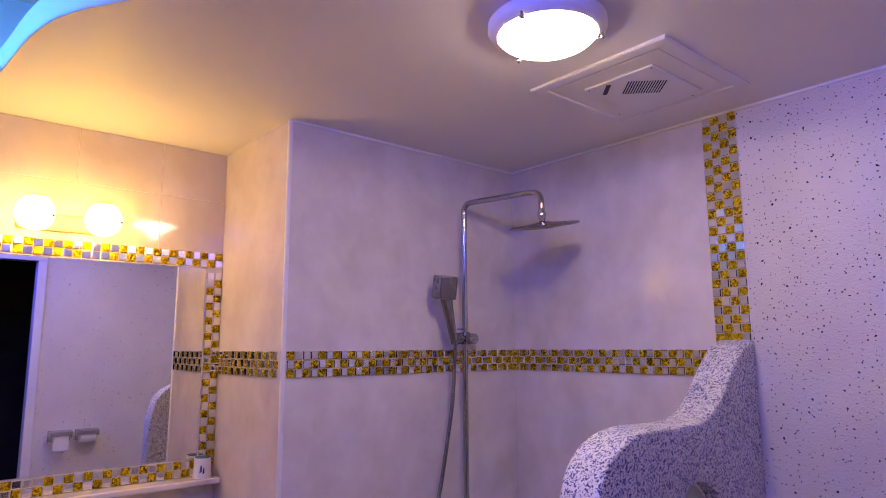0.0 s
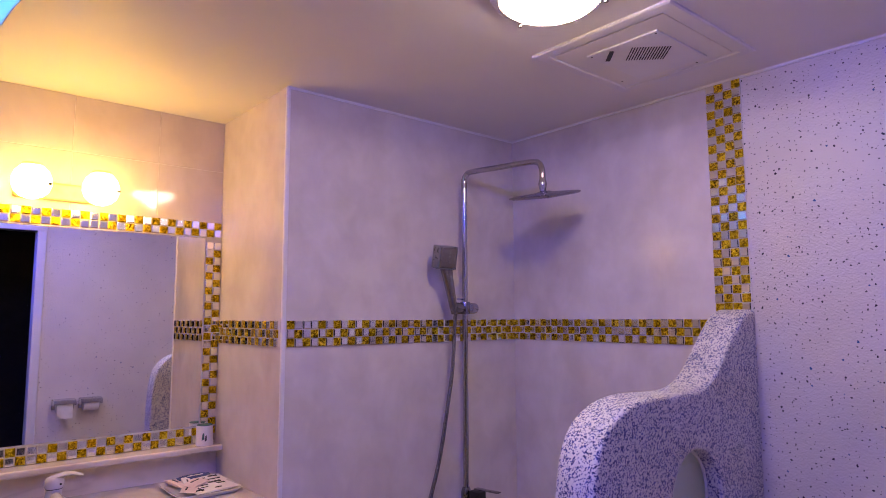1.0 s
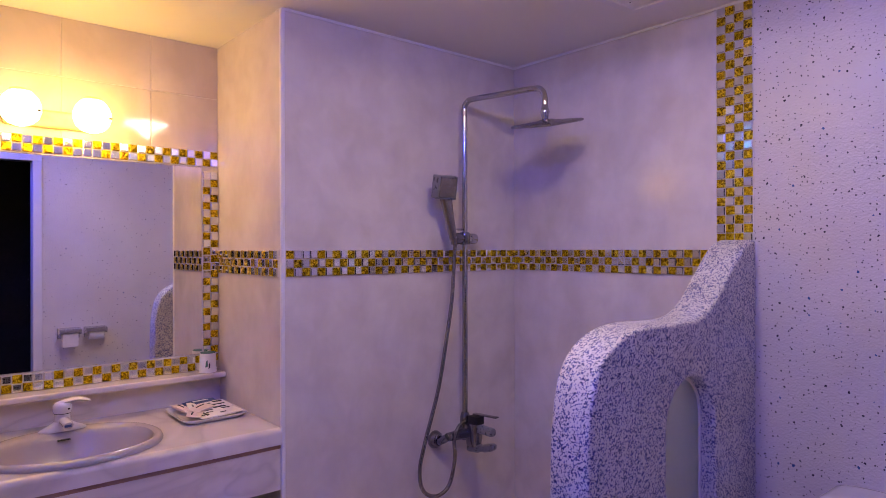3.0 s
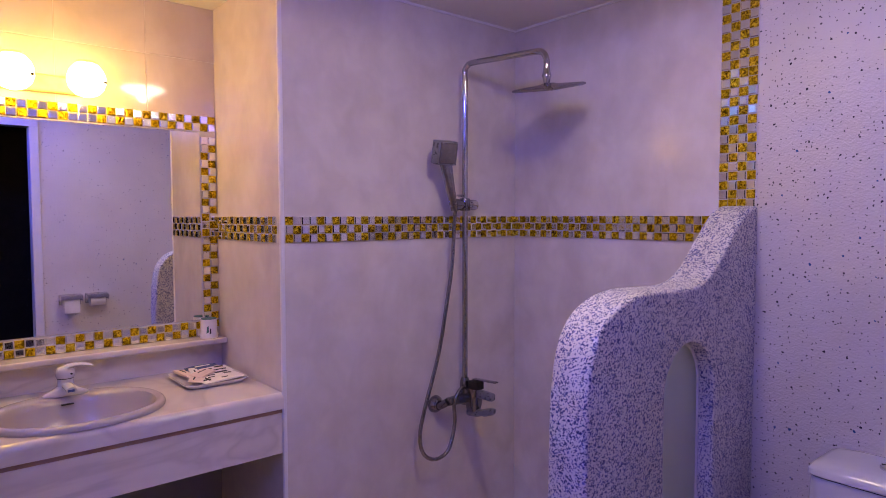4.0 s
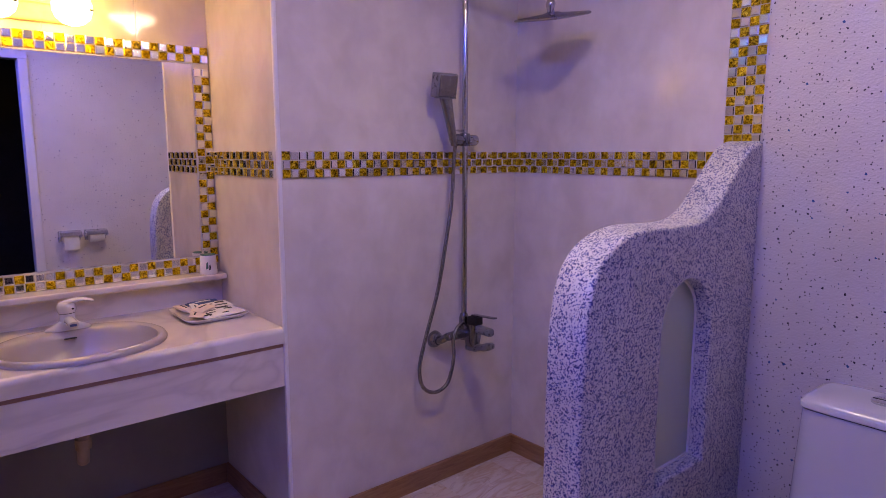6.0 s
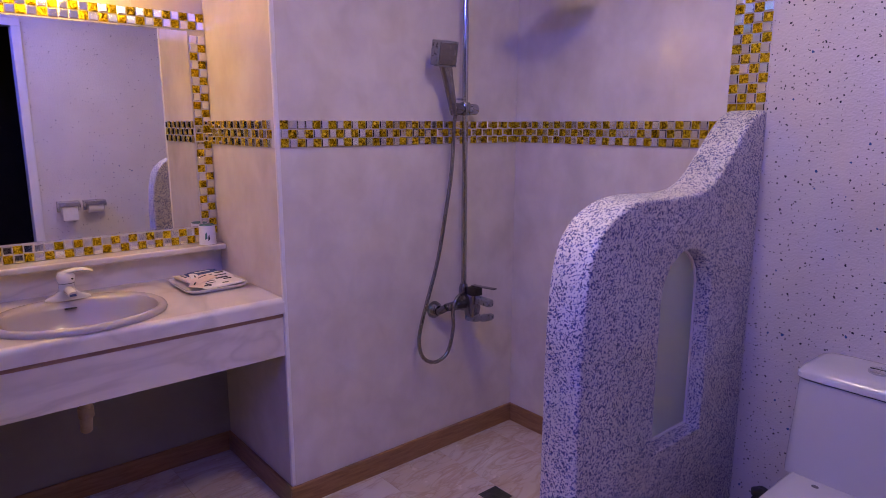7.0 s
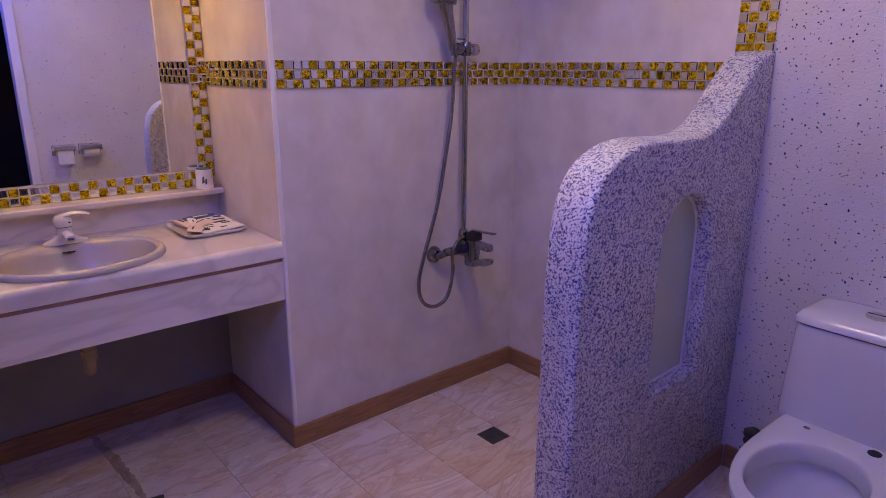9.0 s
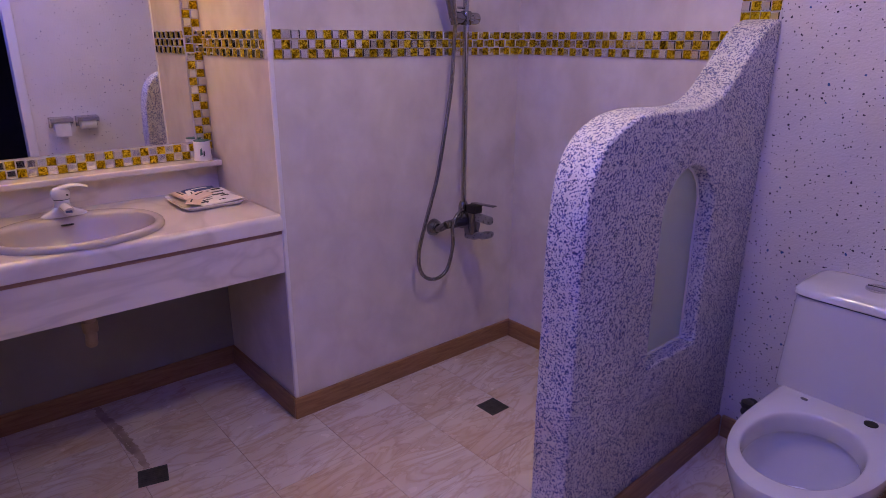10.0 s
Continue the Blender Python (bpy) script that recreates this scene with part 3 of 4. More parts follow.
PK = 0.8035
SACHETS = [
    # x, y, height, width, depth, thickness, turn, tilt, material, printed bars, label
    (0.852, 2.300, 0.016, 0.165, 0.120, 0.009, 10, 2, PAPER, [(-0.050, 0.002, 0.007, 0.085, INK), (-0.020, 0.014, 0.036, 0.007, INK), (-0.028, -0.010, 0.026, 0.006, INK), (0.036, 0.034, 0.046, 0.012, INK),
                                                              (0.045, 0.008, 0.030, 0.010, INK), (-0.058, -0.030, 0.030, 0.006, INK), (0.010, -0.036, 0.024, 0.005, INK)], "white soap sachet with black strokes in the tray"),
    (0.868, 2.385, 0.021, 0.130, 0.075, 0.009, 6, 6, PAPER, [(-0.022, 0.006, 0.040, 0.009, INK), (0.030, 0.016, 0.034, 0.010, INK), (0.020, -0.014, 0.050, 0.006, INK), (-0.040, -0.018, 0.022, 0.006, INK)],
     "white comb sachet with dark print in the tray"),
    (0.766, 2.392, 0.022, 0.150, 0.034, 0.014, 96, 3, PINK_PAPER, [(0.01, 0.002, 0.05, 0.005, INK)], "pinkish toothbrush sachet lying in the tray"),
    (0.796, 2.380, 0.026, 0.140, 0.030, 0.013, 78, 5, PAPER, [(-0.02, 0.0, 0.04, 0.005, INK)], "white toothpaste sachet with dark print in the tray"),
    (0.782, 2.300, 0.021, 0.120, 0.050, 0.011, 62, 6, PINK_PAPER, [(-0.02, 0.008, 0.04, 0.005, INK), (0.02, -0.010, 0.03, 0.004, INK)], "pinkish paper sachet lying in the tray"),
    (0.812, 2.330, 0.029, 0.110, 0.046, 0.012, 40, 9, PINK_PAPER, [(0.0, 0.006, 0.05, 0.004, INK)], "pale crumpled sachet on top of the pile"),
    (0.842, 2.428, 0.026, 0.125, 0.040, 0.014, 8, 12, INK_BLUE, [(0.0, 0.0, 0.06, 0.006, PAPER)], "dark blue razor sachet at the back of the tray"),
]
for x, y, h, w, d, th, turn, tilt, wrap, bars, words in SACHETS:
    packet(x, y, PK + h, w, d, th, turn, tilt, wrap, bars, words)


def cup():
    x, y, z = 0.905, 2.520, 0.9255
    thing = empty("paper_cup", x, y, z)
    part("cup_wall", lathe([(0.0, 0.072), (0.0305, 0.072), (0.0320, 0.0), (0.0335, 0.0), (0.0275, 0.074), (0.0, 0.0745)], (x, y, z), n=32, cap0=False, cap1=False), PAPER, thing, smooth=True)
    part("rim", lathe([(0.0275, 0.0740), (0.0288, 0.0740), (0.0288, 0.0762), (0.0275, 0.0762)], (x, y, z), n=32), INK_GREEN, thing, "greenish rim")
    for k, (a, h, w, hh) in enumerate(((-118, 0.035, 0.010, 0.030), (-100, 0.028, 0.007, 0.024), (-128, 0.052, 0.006, 0.010), (-108, 0.058, 0.010, 0.006), (-92, 0.048, 0.006, 0.012))):
        ca, sa = math.cos(radians(a)), math.sin(radians(a))
        r = 0.0335 - 0.006 * h / 0.074 + 0.0006
        b = bmesh.new()
        pts = [(-w / 2, -hh / 2), (w / 2, -hh / 3), (w / 3, hh / 2), (-w / 4, hh / 3)]
        loft([[(x + ca * (r + o) - sa * u, y + sa * (r + o) + ca * u, z + h + v) for u, v in pts] for o in (-0.003, 0.0004)], bm=b)
        part("printed_mark", b, INK_GREEN if k % 2 == 0 else INK, thing)
    return tagged(thing, "upturned white paper cup with green print on the ledge", "cup")


cup()

# waste pipe under the counter
waste = empty("waste_pipe", 0.385, 2.35, 0.35)
part("trap", tube(smooth_line([(0.385, 2.30, 0.66), (0.385, 2.30, 0.50), (0.386, 2.33, 0.42), (0.388, 2.36, 0.36)], 5), 0.020, 16), PIPE, waste, smooth=True)
part("sleeve", lathe([(0.024, 0.425), (0.025, 0.43), (0.025, 0.46)], (0.384, 2.312, 0), n=20), PIPE, waste, "coupling ring")
tagged(waste, "short aged waste pipe below the wash basin", "pipe")


# ---- lamps ----
def vanity_lamp():
    thing = empty("vanity_lamp", 0.375, YM, 1.86)
    part("back_plate", box(0.235, 0.515, YM - 0.024, YM - 0.006, 1.830, 1.890, 0.012, 3), PALE_GOLD, thing)
    for x in (0.272, 0.478):
        arm = part("arm", tube(smooth_line([(x, YM - 0.02, 1.86), (x, YM - 0.06, 1.880), (x, YM - 0.150, 1.915)], 5), 0.008), PALE_GOLD, thing, smooth=True)
        part("holder", lathe([(0.022, -0.012), (0.030, 0.0), (0.030, 0.008)], (x, YM - 0.150, 1.916), n=20), PALE_GOLD, thing, smooth=True)
        part("shade", lathe([(0.016, 0.056), (0.034, 0.048), (0.050, 0.030), (0.058, 0.008), (0.058, -0.014), (0.050, -0.036), (0.034, -0.052), (0.014, -0.060)], (x, YM - 0.150, 1.866), n=28), VANITY_GLASS, thing, "glowing warm glass shade", True)
        part("screw", lathe([(0.004, 0.0), (0.004, 0.010)], (x + 0.040, YM - 0.200, 1.852), "x", 10), DARK, thing)
    return tagged(thing, "lit two-shade warm wall lamp above the mirror", "wall lamp")


vanity_lamp()


def ceiling_lamp():
    x, y = 1.138, 0.944
    thing = empty("ceiling_lamp", x, y, ZC)
    part("ring", lathe([(0.140, 0.0), (0.148, -0.008), (0.149, -0.022), (0.142, -0.034), (0.126, -0.040), (0.119, -0.034)], (x, y, ZC), n=56), TRIM, thing, "white metal ring", True)
    part("diffuser", lathe([(0.123, -0.033), (0.119, -0.046), (0.106, -0.056), (0.085, -0.066), (0.045, -0.072), (0.01, -0.074)], (x, y, ZC), n=48), LAMP_GLASS, thing, "glowing opal glass", True)
    for a in (75, 195, -45):
        ca, sa = math.cos(radians(a)), math.sin(radians(a))
        part("clip", tube([(x + 0.138 * ca, y + 0.138 * sa, ZC - 0.034), (x + 0.134 * ca, y + 0.134 * sa, ZC - 0.043), (x + 0.122 * ca, y + 0.122 * sa, ZC - 0.047)], 0.0036, 10), CHROME, thing, "chrome clip", True)
        part("clip_knob", lathe([(0.002, -0.054), (0.0058, -0.051), (0.0062, -0.046), (0.003, -0.041)], (x + 0.136 * ca, y + 0.136 * sa, ZC), n=14), CHROME, thing, "round chrome knob", True)
    return tagged(thing, "round white ceiling lamp, lit", "ceiling lamp")


ceiling_lamp()
bulb = new("bulb", bpy.data.lights.new("bulb", "SPOT"))
bulb.data.color, bulb.data.energy = BULB
bulb.data.shadow_soft_size, bulb.data.spot_size, bulb.data.spot_blend = 0.035, radians(179), 0.05
bulb.matrix_basis = pose(1.138, 0.944, ZC - 0.090)

def cove_light(x, y0, y1, z, r, glass, label):
    thing = empty("cove_light", x, (y0 + y1) / 2, z)
    n = 6
    part("tube", tube([(x, y0 + (y1 - y0) * k / n, z) for k in range(n + 1)], r, 12), glass, thing, "glowing blue tube", True)
    for y in (y0 - 0.006, y1 + 0.006):
        part("cap", tube([(x, y - 0.010, z), (x, y + 0.010, z)], r + 0.004, 12), PLASTIC, thing)
    part("batten", box(x - 0.02, x + 0.02, y0, y1, z + r + 0.003, z + r + 0.02), PLASTIC, thing)
    return tagged(thing, label, "light", "cove lights")


cove_light(0.05, -0.16, 0.92, ZC - 0.012, 0.014, TUBE_GLASS, "blue fluorescent tube on a batten in the cove")
# unseen trough ledge, added to keep the tubes' light off the left floor
bm = box(-0.04, 0.055, YB, 1.20, ZC - 0.074, ZC - 0.054)
box(-0.60, 0.055, 1.20, 1.25, ZC - 0.074, ZC + 0.020, bm=bm)
box(-0.60, -0.115, 1.25, YM, ZC, ZC + 0.02, bm=bm)
structure(part("cove_ledge", bm, PAINT), "unseen ledge added to cut off light from the cove tubes", "trim")
cove_light(-0.46, 1.35, 2.45, ZC + 0.034, 0.007, LEDGE_GLASS, "thin blue tube lying on the cove ledge")


def ceiling_vent():
    thing = empty("ceiling_vent", 1.68, 1.02, ZC)
    x0, x1, y0, y1 = 1.428, 1.918, 0.790, 1.262
    bm = bmesh.new()
    def ring(i, z):
        return [(x0 + i, y0 + i, ZC - z), (x1 - i, y0 + i, ZC - z), (x1 - i, y1 - i, ZC - z), (x0 + i, y1 - i, ZC - z)]
    part("frame", loft([ring(0, 0), ring(0, 0.006), ring(0.005, 0.009), ring(0.034, 0.010), ring(0.037, 0.0045), ring(0.042, 0.0045)], True, True), TRIM, thing)
    part("panel", box(x0 + 0.05, x1 - 0.05, y0 + 0.05, y1 - 0.05, ZC - 0.007, ZC - 0.003, 0.001, 1), PAINT, thing)
    gx0, gx1, gy0, gy1 = 1.545, 1.83, 0.90, 1.14
    grille = part("grille", box(gx0, gx1, gy0, gy1, ZC - 0.014, ZC - 0.007, 0.003), TRIM, thing, "raised slotted grille")
    def slanted(name, x, y, length, width, label=""):
        ob = part(name, box(-length / 2, length / 2, -width / 2, width / 2, -0.0010, 0.0015), DARK, grille, label)
        ob.matrix_parent_inverse = Matrix()
        ob.matrix_basis = pose(x, y, ZC - 0.0142, 0, 0, 45)
    for k in range(15):
        d = (k - 7) * 0.0080 * 0.7071
        slanted("slot", 1.663 + d, 1.002 - d, 0.095, 0.0030)
    slanted("switch_slot", 1.592, 1.090, 0.074, 0.014, "dark slot")
    for px, py in ((1.556, 1.13), (1.556, 0.91), (1.86, 0.95), (1.82, 1.20)):
        part("screw", lathe([(0.0028, -0.0150 if px < 1.6 else -0.0082), (0.0028, -0.005)], (px, py, ZC), n=10), DARK, thing)
    return tagged(thing, "square white bathroom fan panel in the ceiling", "vent")


ceiling_vent()


# ---- shower ----
PX, PY = 1.742, 1.930


def shower_column():
    thing = empty("shower_column", PX, PY, 0.70)
    line = smooth_line([(PX, PY, 0.70), (PX, PY, 1.2), (PX, PY, 1.93)], 3) + smooth_line(
        [(PX, PY, 1.945), (PX, PY, 1.985), (PX + 0.002, PY - 0.012, 2.005), (PX + 0.008, PY - 0.039, 2.015), (PX + 0.034, PY - 0.172, 2.014), (PX + 0.062, PY - 0.312, 2.013), (PX + 0.071, PY - 0.350, 2.004),
         (PX + 0.074, PY - 0.364, 1.976), (PX + 0.074, PY - 0.366, 1.945)], 6)
    part("riser_pipe", tube(line, 0.0118, 16), CHROME, thing, smooth=True)
    part("swivel", lathe([(0.012, 0.0), (0.013, -0.012), (0.018, -0.026), (0.014, -0.042), (0.011, -0.055)], (PX + 0.074, PY - 0.366, 1.946), n=20), CHROME, thing, smooth=True)
    cx, cy, cz, s = PX + 0.081, PY - 0.370, 1.876, 0.101
    rings = [oval(0, 0, h, a, a, 48, pw) for h, a, pw in ((-0.005, s - 0.004, 14), (-0.002, s, 14), (0.003, s, 14), (0.006, s - 0.006, 12), (0.012, 0.03, 3), (0.016, 0.02, 2))]
    head = part("rain_head", loft(rings), STEEL, thing, "square brushed steel rain head", True)
    head.matrix_basis = pose(cx, cy, cz, 5, -13.5, 0)
    head.matrix_parent_inverse = thing.matrix_world.inverted()
    nozzles = bmesh.new()
    for i in range(11):
        for j in range(11):
            box((i - 5) * 0.017 - 0.0022, (i - 5) * 0.017 + 0.0022, (j - 5) * 0.017 - 0.0022, (j - 5) * 0.017 + 0.0022, -0.0068, -0.0048, bm=nozzles)
    grid = part("nozzles", nozzles, GREY, head)
    grid.matrix_parent_inverse = Matrix()
    # slider
    part("slider", lathe([(0.019, -0.024), (0.021, -0.020), (0.021, 0.022), (0.019, 0.026)], (PX, PY, 1.450), n=24), SHADED_CHROME, thing, smooth=True)
    part("slider_knob", lathe([(0.015, 0.012), (0.018, 0.018), (0.022, 0.026), (0.0225, 0.052), (0.020, 0.058), (0.006, 0.060)], (PX, PY, 1.450), "x", 24), CHROME, thing, smooth=True)
    part("hand_shower_clip", lathe([(0.014, -0.014), (0.020, -0.026), (0.024, -0.042), (0.023, -0.064), (0.014, -0.070)], (PX, PY - 0.004, 1.450), "x", 24), SHADED_CHROME, thing, smooth=True)
    return tagged(thing, "chrome rain shower column on the tiled wall", "shower")


shower_column()


def hand_shower():
    thing = empty("hand_shower", PX - 0.045, PY - 0.02, 1.44)
    a, b = Vector((PX - 0.072, PY - 0.018, 1.425)), Vector((PX - 0.128, PY - 0.030, 1.612))
    rings = []
    for u, w, d in ((0, 0.014, 0.012), (0.12, 0.017, 0.014), (0.5, 0.021, 0.016), (0.8, 0.025, 0.017), (1.0, 0.030, 0.018)):
        p = a.lerp(b, u)
        rings.append([(p.x + w * math.cos(q), p.y + d * math.sin(q), p.z) for q in (2 * math.pi * k / 16 for k in range(16))])
    part("handle", loft(rings), STEEL, thing, smooth=True)
    head = part("spray_head", box(-0.044, 0.044, -0.026, 0.026, -0.046, 0.046, 0.006, 3), GREY, thing, "square grey spray head", True)
    head.matrix_basis = pose(PX - 0.138, PY - 0.036, 1.650, 12, 0, -8)
    head.matrix_parent_inverse = thing.matrix_world.inverted()
    face = part("spray_face", box(-0.037, 0.037, -0.0285, -0.0255, -0.039, 0.039, 0.002, 1), STEEL, head, "paler spray plate")
    face.matrix_parent_inverse = Matrix()
    part("catch_pin", tube([(PX - 0.05, PY - 0.008, 1.487), (PX - 0.018, PY - 0.004, 1.487)], 0.004, 8), CHROME, thing)
    return tagged(thing, "square grey hand shower on its slider", "hand shower")


hand_shower()

hose_line = [(1.678, 1.916, 1.425), (1.678, 1.922, 1.38), (1.669, 1.925, 1.216), (1.641, 1.925, 1.06), (1.597, 1.925, 0.859), (1.530, 1.925, 0.663), (1.502, 1.925, 0.554), (1.519, 1.925, 0.474),
             (1.581, 1.924, 0.437), (1.645, 1.920, 0.465), (1.672, 1.915, 0.564), (1.664, 1.908, 0.645), (1.684, 1.908, 0.690), (1.728, 1.918, 0.708)]
hose = part("shower_hose", tube(smooth_line(hose_line, 8), 0.0078, 10), STEEL, smooth=True)
tagged(hose, "flexible grey metal shower hose hanging in a loop", "hose")


def shower_mixer():
    z = 0.640
    thing = empty("shower_mixer", PX, PY, z)
    for x in (PX - 0.110, PX + 0.055):
        part("rosette", lathe([(0.020, YA - 0.030), (0.033, YA - 0.014), (0.036, YA - 0.001)], (x, 0, z - 0.004), "y", 28), SHADED_CHROME, thing, smooth=True)
        part("union", tube(smooth_line([(x, YA - 0.02, z - 0.004), (x, YA - 0.040, z - 0.002), (x + (0.012 if x < PX else -0.012), PY - 0.004, z + 0.016)], 4), 0.0155, 14), SHADED_CHROME, thing, smooth=True)
    body = [oval(0, 0, h, a, a * 0.95, 20) for h, a in ((-0.098, 0.012), (-0.094, 0.018), (-0.070, 0.019), (-0.030, 0.0225), (0.040, 0.0225), (0.052, 0.018), (0.056, 0.012))]
    part("body", loft([[(PX + q[2], PY - 0.004 + q[0], z + 0.016 + q[1]) for q in ring] for ring in body]), SHADED_CHROME, thing, smooth=True)
    part("riser_socket", lathe([(0.021, 0.0), (0.021, 0.060), (0.019, 0.068), (0.0145, 0.080)], (PX, PY, z + 0.02), n=20), SHADED_CHROME, thing, smooth=True)
    core = [oval(PX, PY - 0.052, z + h, a, b, 28, 3.0) for h, a, b in ((-0.030, 0.016, 0.022), (-0.024, 0.022, 0.030), (0.010, 0.026, 0.036), (0.050, 0.026, 0.038), (0.066, 0.023, 0.034))]
    part("valve_core", loft(core), SHADED_CHROME, thing, smooth=True)
    part("cartridge", box(PX - 0.020, PX + 0.020, 1.836, 1.892, z + 0.066, z + 0.098, 0.006, 2), DARK, thing, "dark cartridge block", True)
    lever = part("lever", box(-0.0105, 0.0105, -0.108, 0.022, -0.003, 0.003, 0.0025), SHADED_CHROME, thing, "flat chrome lever", True)
    lever.matrix_basis = pose(PX, 1.853, z + 0.106, -4, 0, 0)
    lever.matrix_parent_inverse = thing.matrix_world.inverted()
    knob = [oval(0, 0, 0, a, a, 24, 3.2) for a in (0.012, 0.0155, 0.0165, 0.0165, 0.0150, 0.0100)]
    part("diverter_knob", loft([[(PX + q[0], y, z + 0.050 + q[1]) for q in ring] for y, ring in zip((1.850, 1.846, 1.836, 1.776, 1.768, 1.766), knob)]), GREY, thing, "grey plastic diverter knob", True)
    spout = [[(PX + w * a, y, zz + h * b) for a, b in ((-1, -0.6), (-0.6, -1), (0.6, -1), (1, -0.6), (1, 0.6), (0.6, 1), (-0.6, 1), (-1, 0.6))]
             for y, zz, w, h in ((1.908, z - 0.036, 0.012, 0.010), (1.900, z - 0.036, 0.017, 0.015), (1.850, z - 0.030, 0.016, 0.016), (1.818, z - 0.022, 0.014, 0.012), (1.806, z - 0.018, 0.018, 0.016),
                                 (1.772, z - 0.008, 0.018, 0.015), (1.760, z - 0.004, 0.012, 0.010))]
    part("bath_spout", loft(spout), GREY, thing, "short grey spout", True)
    return tagged(thing, "chrome wall-mounted shower mixer tap", "mixer tap")


shower_mixer()


# ---- stone partition with its arched opening ----
def partition():
    y0, y1 = 0.92, 1.04
    thing = empty("partition", 1.65, 0.98, 0)
    top = smooth_line([(1.226, 0, 0.80), (1.230, 0, 0.92), (1.238, 0, 1.00), (1.256, 0, 1.075), (1.288, 0, 1.127), (1.336, 0, 1.163), (1.405, 0, 1.187), (1.495, 0, 1.196), (1.60, 0, 1.192), (1.70, 0, 1.192),
                       (1.775, 0, 1.206), (1.838, 0, 1.240), (1.902, 0, 1.296), (1.967, 0, 1.355), (2.035, 0, 1.408), (2.101, 0, 1.430)], 4)
    outer = [(1.224, 0.0), (1.224, 0.4)] + [(p.x, p.z) for p in top] + [(2.101, 0.9), (2.101, 0.0)]
    # opening: arch top, square foot
    ox0, ox1, oz0, oz1 = 1.570, 1.835, 0.455, 0.905
    r = (ox1 - ox0) / 2
    inner = [(ox0, oz0), (ox0, 0.68)] + [(ox0 + r - r * math.cos(math.pi * k / 16), oz1 + 0.135 * math.sin(math.pi * k / 16)) for k in range(17)] + [(ox1, 0.68), (ox1, oz0)]
    bm = bmesh.new()
    soft = 0.014

    def inset(loop, d):
        out, n = [], len(loop)
        for i in range(n):
            a, b, c = Vector(loop[i - 1]), Vector(loop[i]), Vector(loop[(i + 1) % n])
            t = ((b - a).normalized() + (c - b).normalized()).normalized()
            nrm = Vector((t.y, -t.x))
            out.append(tuple(b + nrm * d))
        return out

    def ring3(loop, y):
        return [(x, y, max(z, 0.0)) for x, z in loop]

    def edges_of(loop):
        return [bm.edges.get((loop[i], loop[(i + 1) % len(loop)])) or bm.edges.new((loop[i], loop[(i + 1) % len(loop)])) for i in range(len(loop))]

    def skin(loop, sign):
        steps = [(soft, 0.0), (soft * 0.62, 0.06), (soft * 0.30, 0.22), (soft * 0.08, 0.55), (0.0, 1.0)]
        rows = [ring3(inset(loop, sign * d), y0 + soft * u) for d, u in steps] + [ring3(inset(loop, sign * d), y1 - soft * u) for d, u in steps[::-1]]
        vs = [[bm.verts.new(p) for p in row] for row in rows]
        n = len(loop)
        for a, b in zip(vs, vs[1:]):
            for i in range(n):
                bm.faces.new((a[i], a[(i + 1) % n], b[(i + 1) % n], b[i]))
        return vs[0], vs[-1]
    o0, o1 = skin(inset(outer, -0.009), 1)
    i0, i1 = skin(inner, -1)
    for a, b in ((o0, i0), (o1, i1)):
        es = edges_of(a) + edges_of(b)
        bmesh.ops.triangle_fill(bm, use_beauty=True, use_dissolve=False, edges=es)
    bmesh.ops.recalc_face_normals(bm, faces=bm.faces)
    part("stone_body", bm, STONE, thing, smooth=True)
    pane = [(x + (0.004 if x > 1.69 else -0.004), z + (0.004 if z > 0.6 else -0.004)) for x, z in inner]
    part("glass_pane", loft([[(x, y, z) for x, z in pane] for y in (0.972, 0.978)]), FROST, thing, "frosted greenish glass pane")
    bead = bmesh.new()
    small = [(x * 0.965 + 1.69 * 0.035, z * 0.98 + 0.74 * 0.02) for x, z in inner]
    rows = [[(x, 0.9715, z) for x, z in inner], [(x, 0.966, z) for x, z in inner], [(x, 0.966, z) for x, z in small], [(x, 0.9715, z) for x, z in small]]
    part("glazing_bead", loft(rows, False, False), TRIM, thing, "thin white bead")
    part("skirting", box(1.24, XB - 0.012, 0.907, 0.921, 0, 0.088, 0.003, 1), WOOD, thing, "brown wood-look skirting")
    # the wall stands a little askew: it swings towards the door at its free end
    for ob in thing.children:
        for v in ob.data.vertices:
            near = 1 - 0.045 * (XB - v.co.x) / (XB - 1.225)
            v.co = (v.co.x * near, v.co.y * near, v.co.z + (1.4 - v.co.z) * (1 - near) * min(1.0, max(0.0, v.co.z / 0.5)))
    return tagged(thing, "curved shower partition of washed stone chips, blue light mixed into their blue-grey", "partition")


partition()


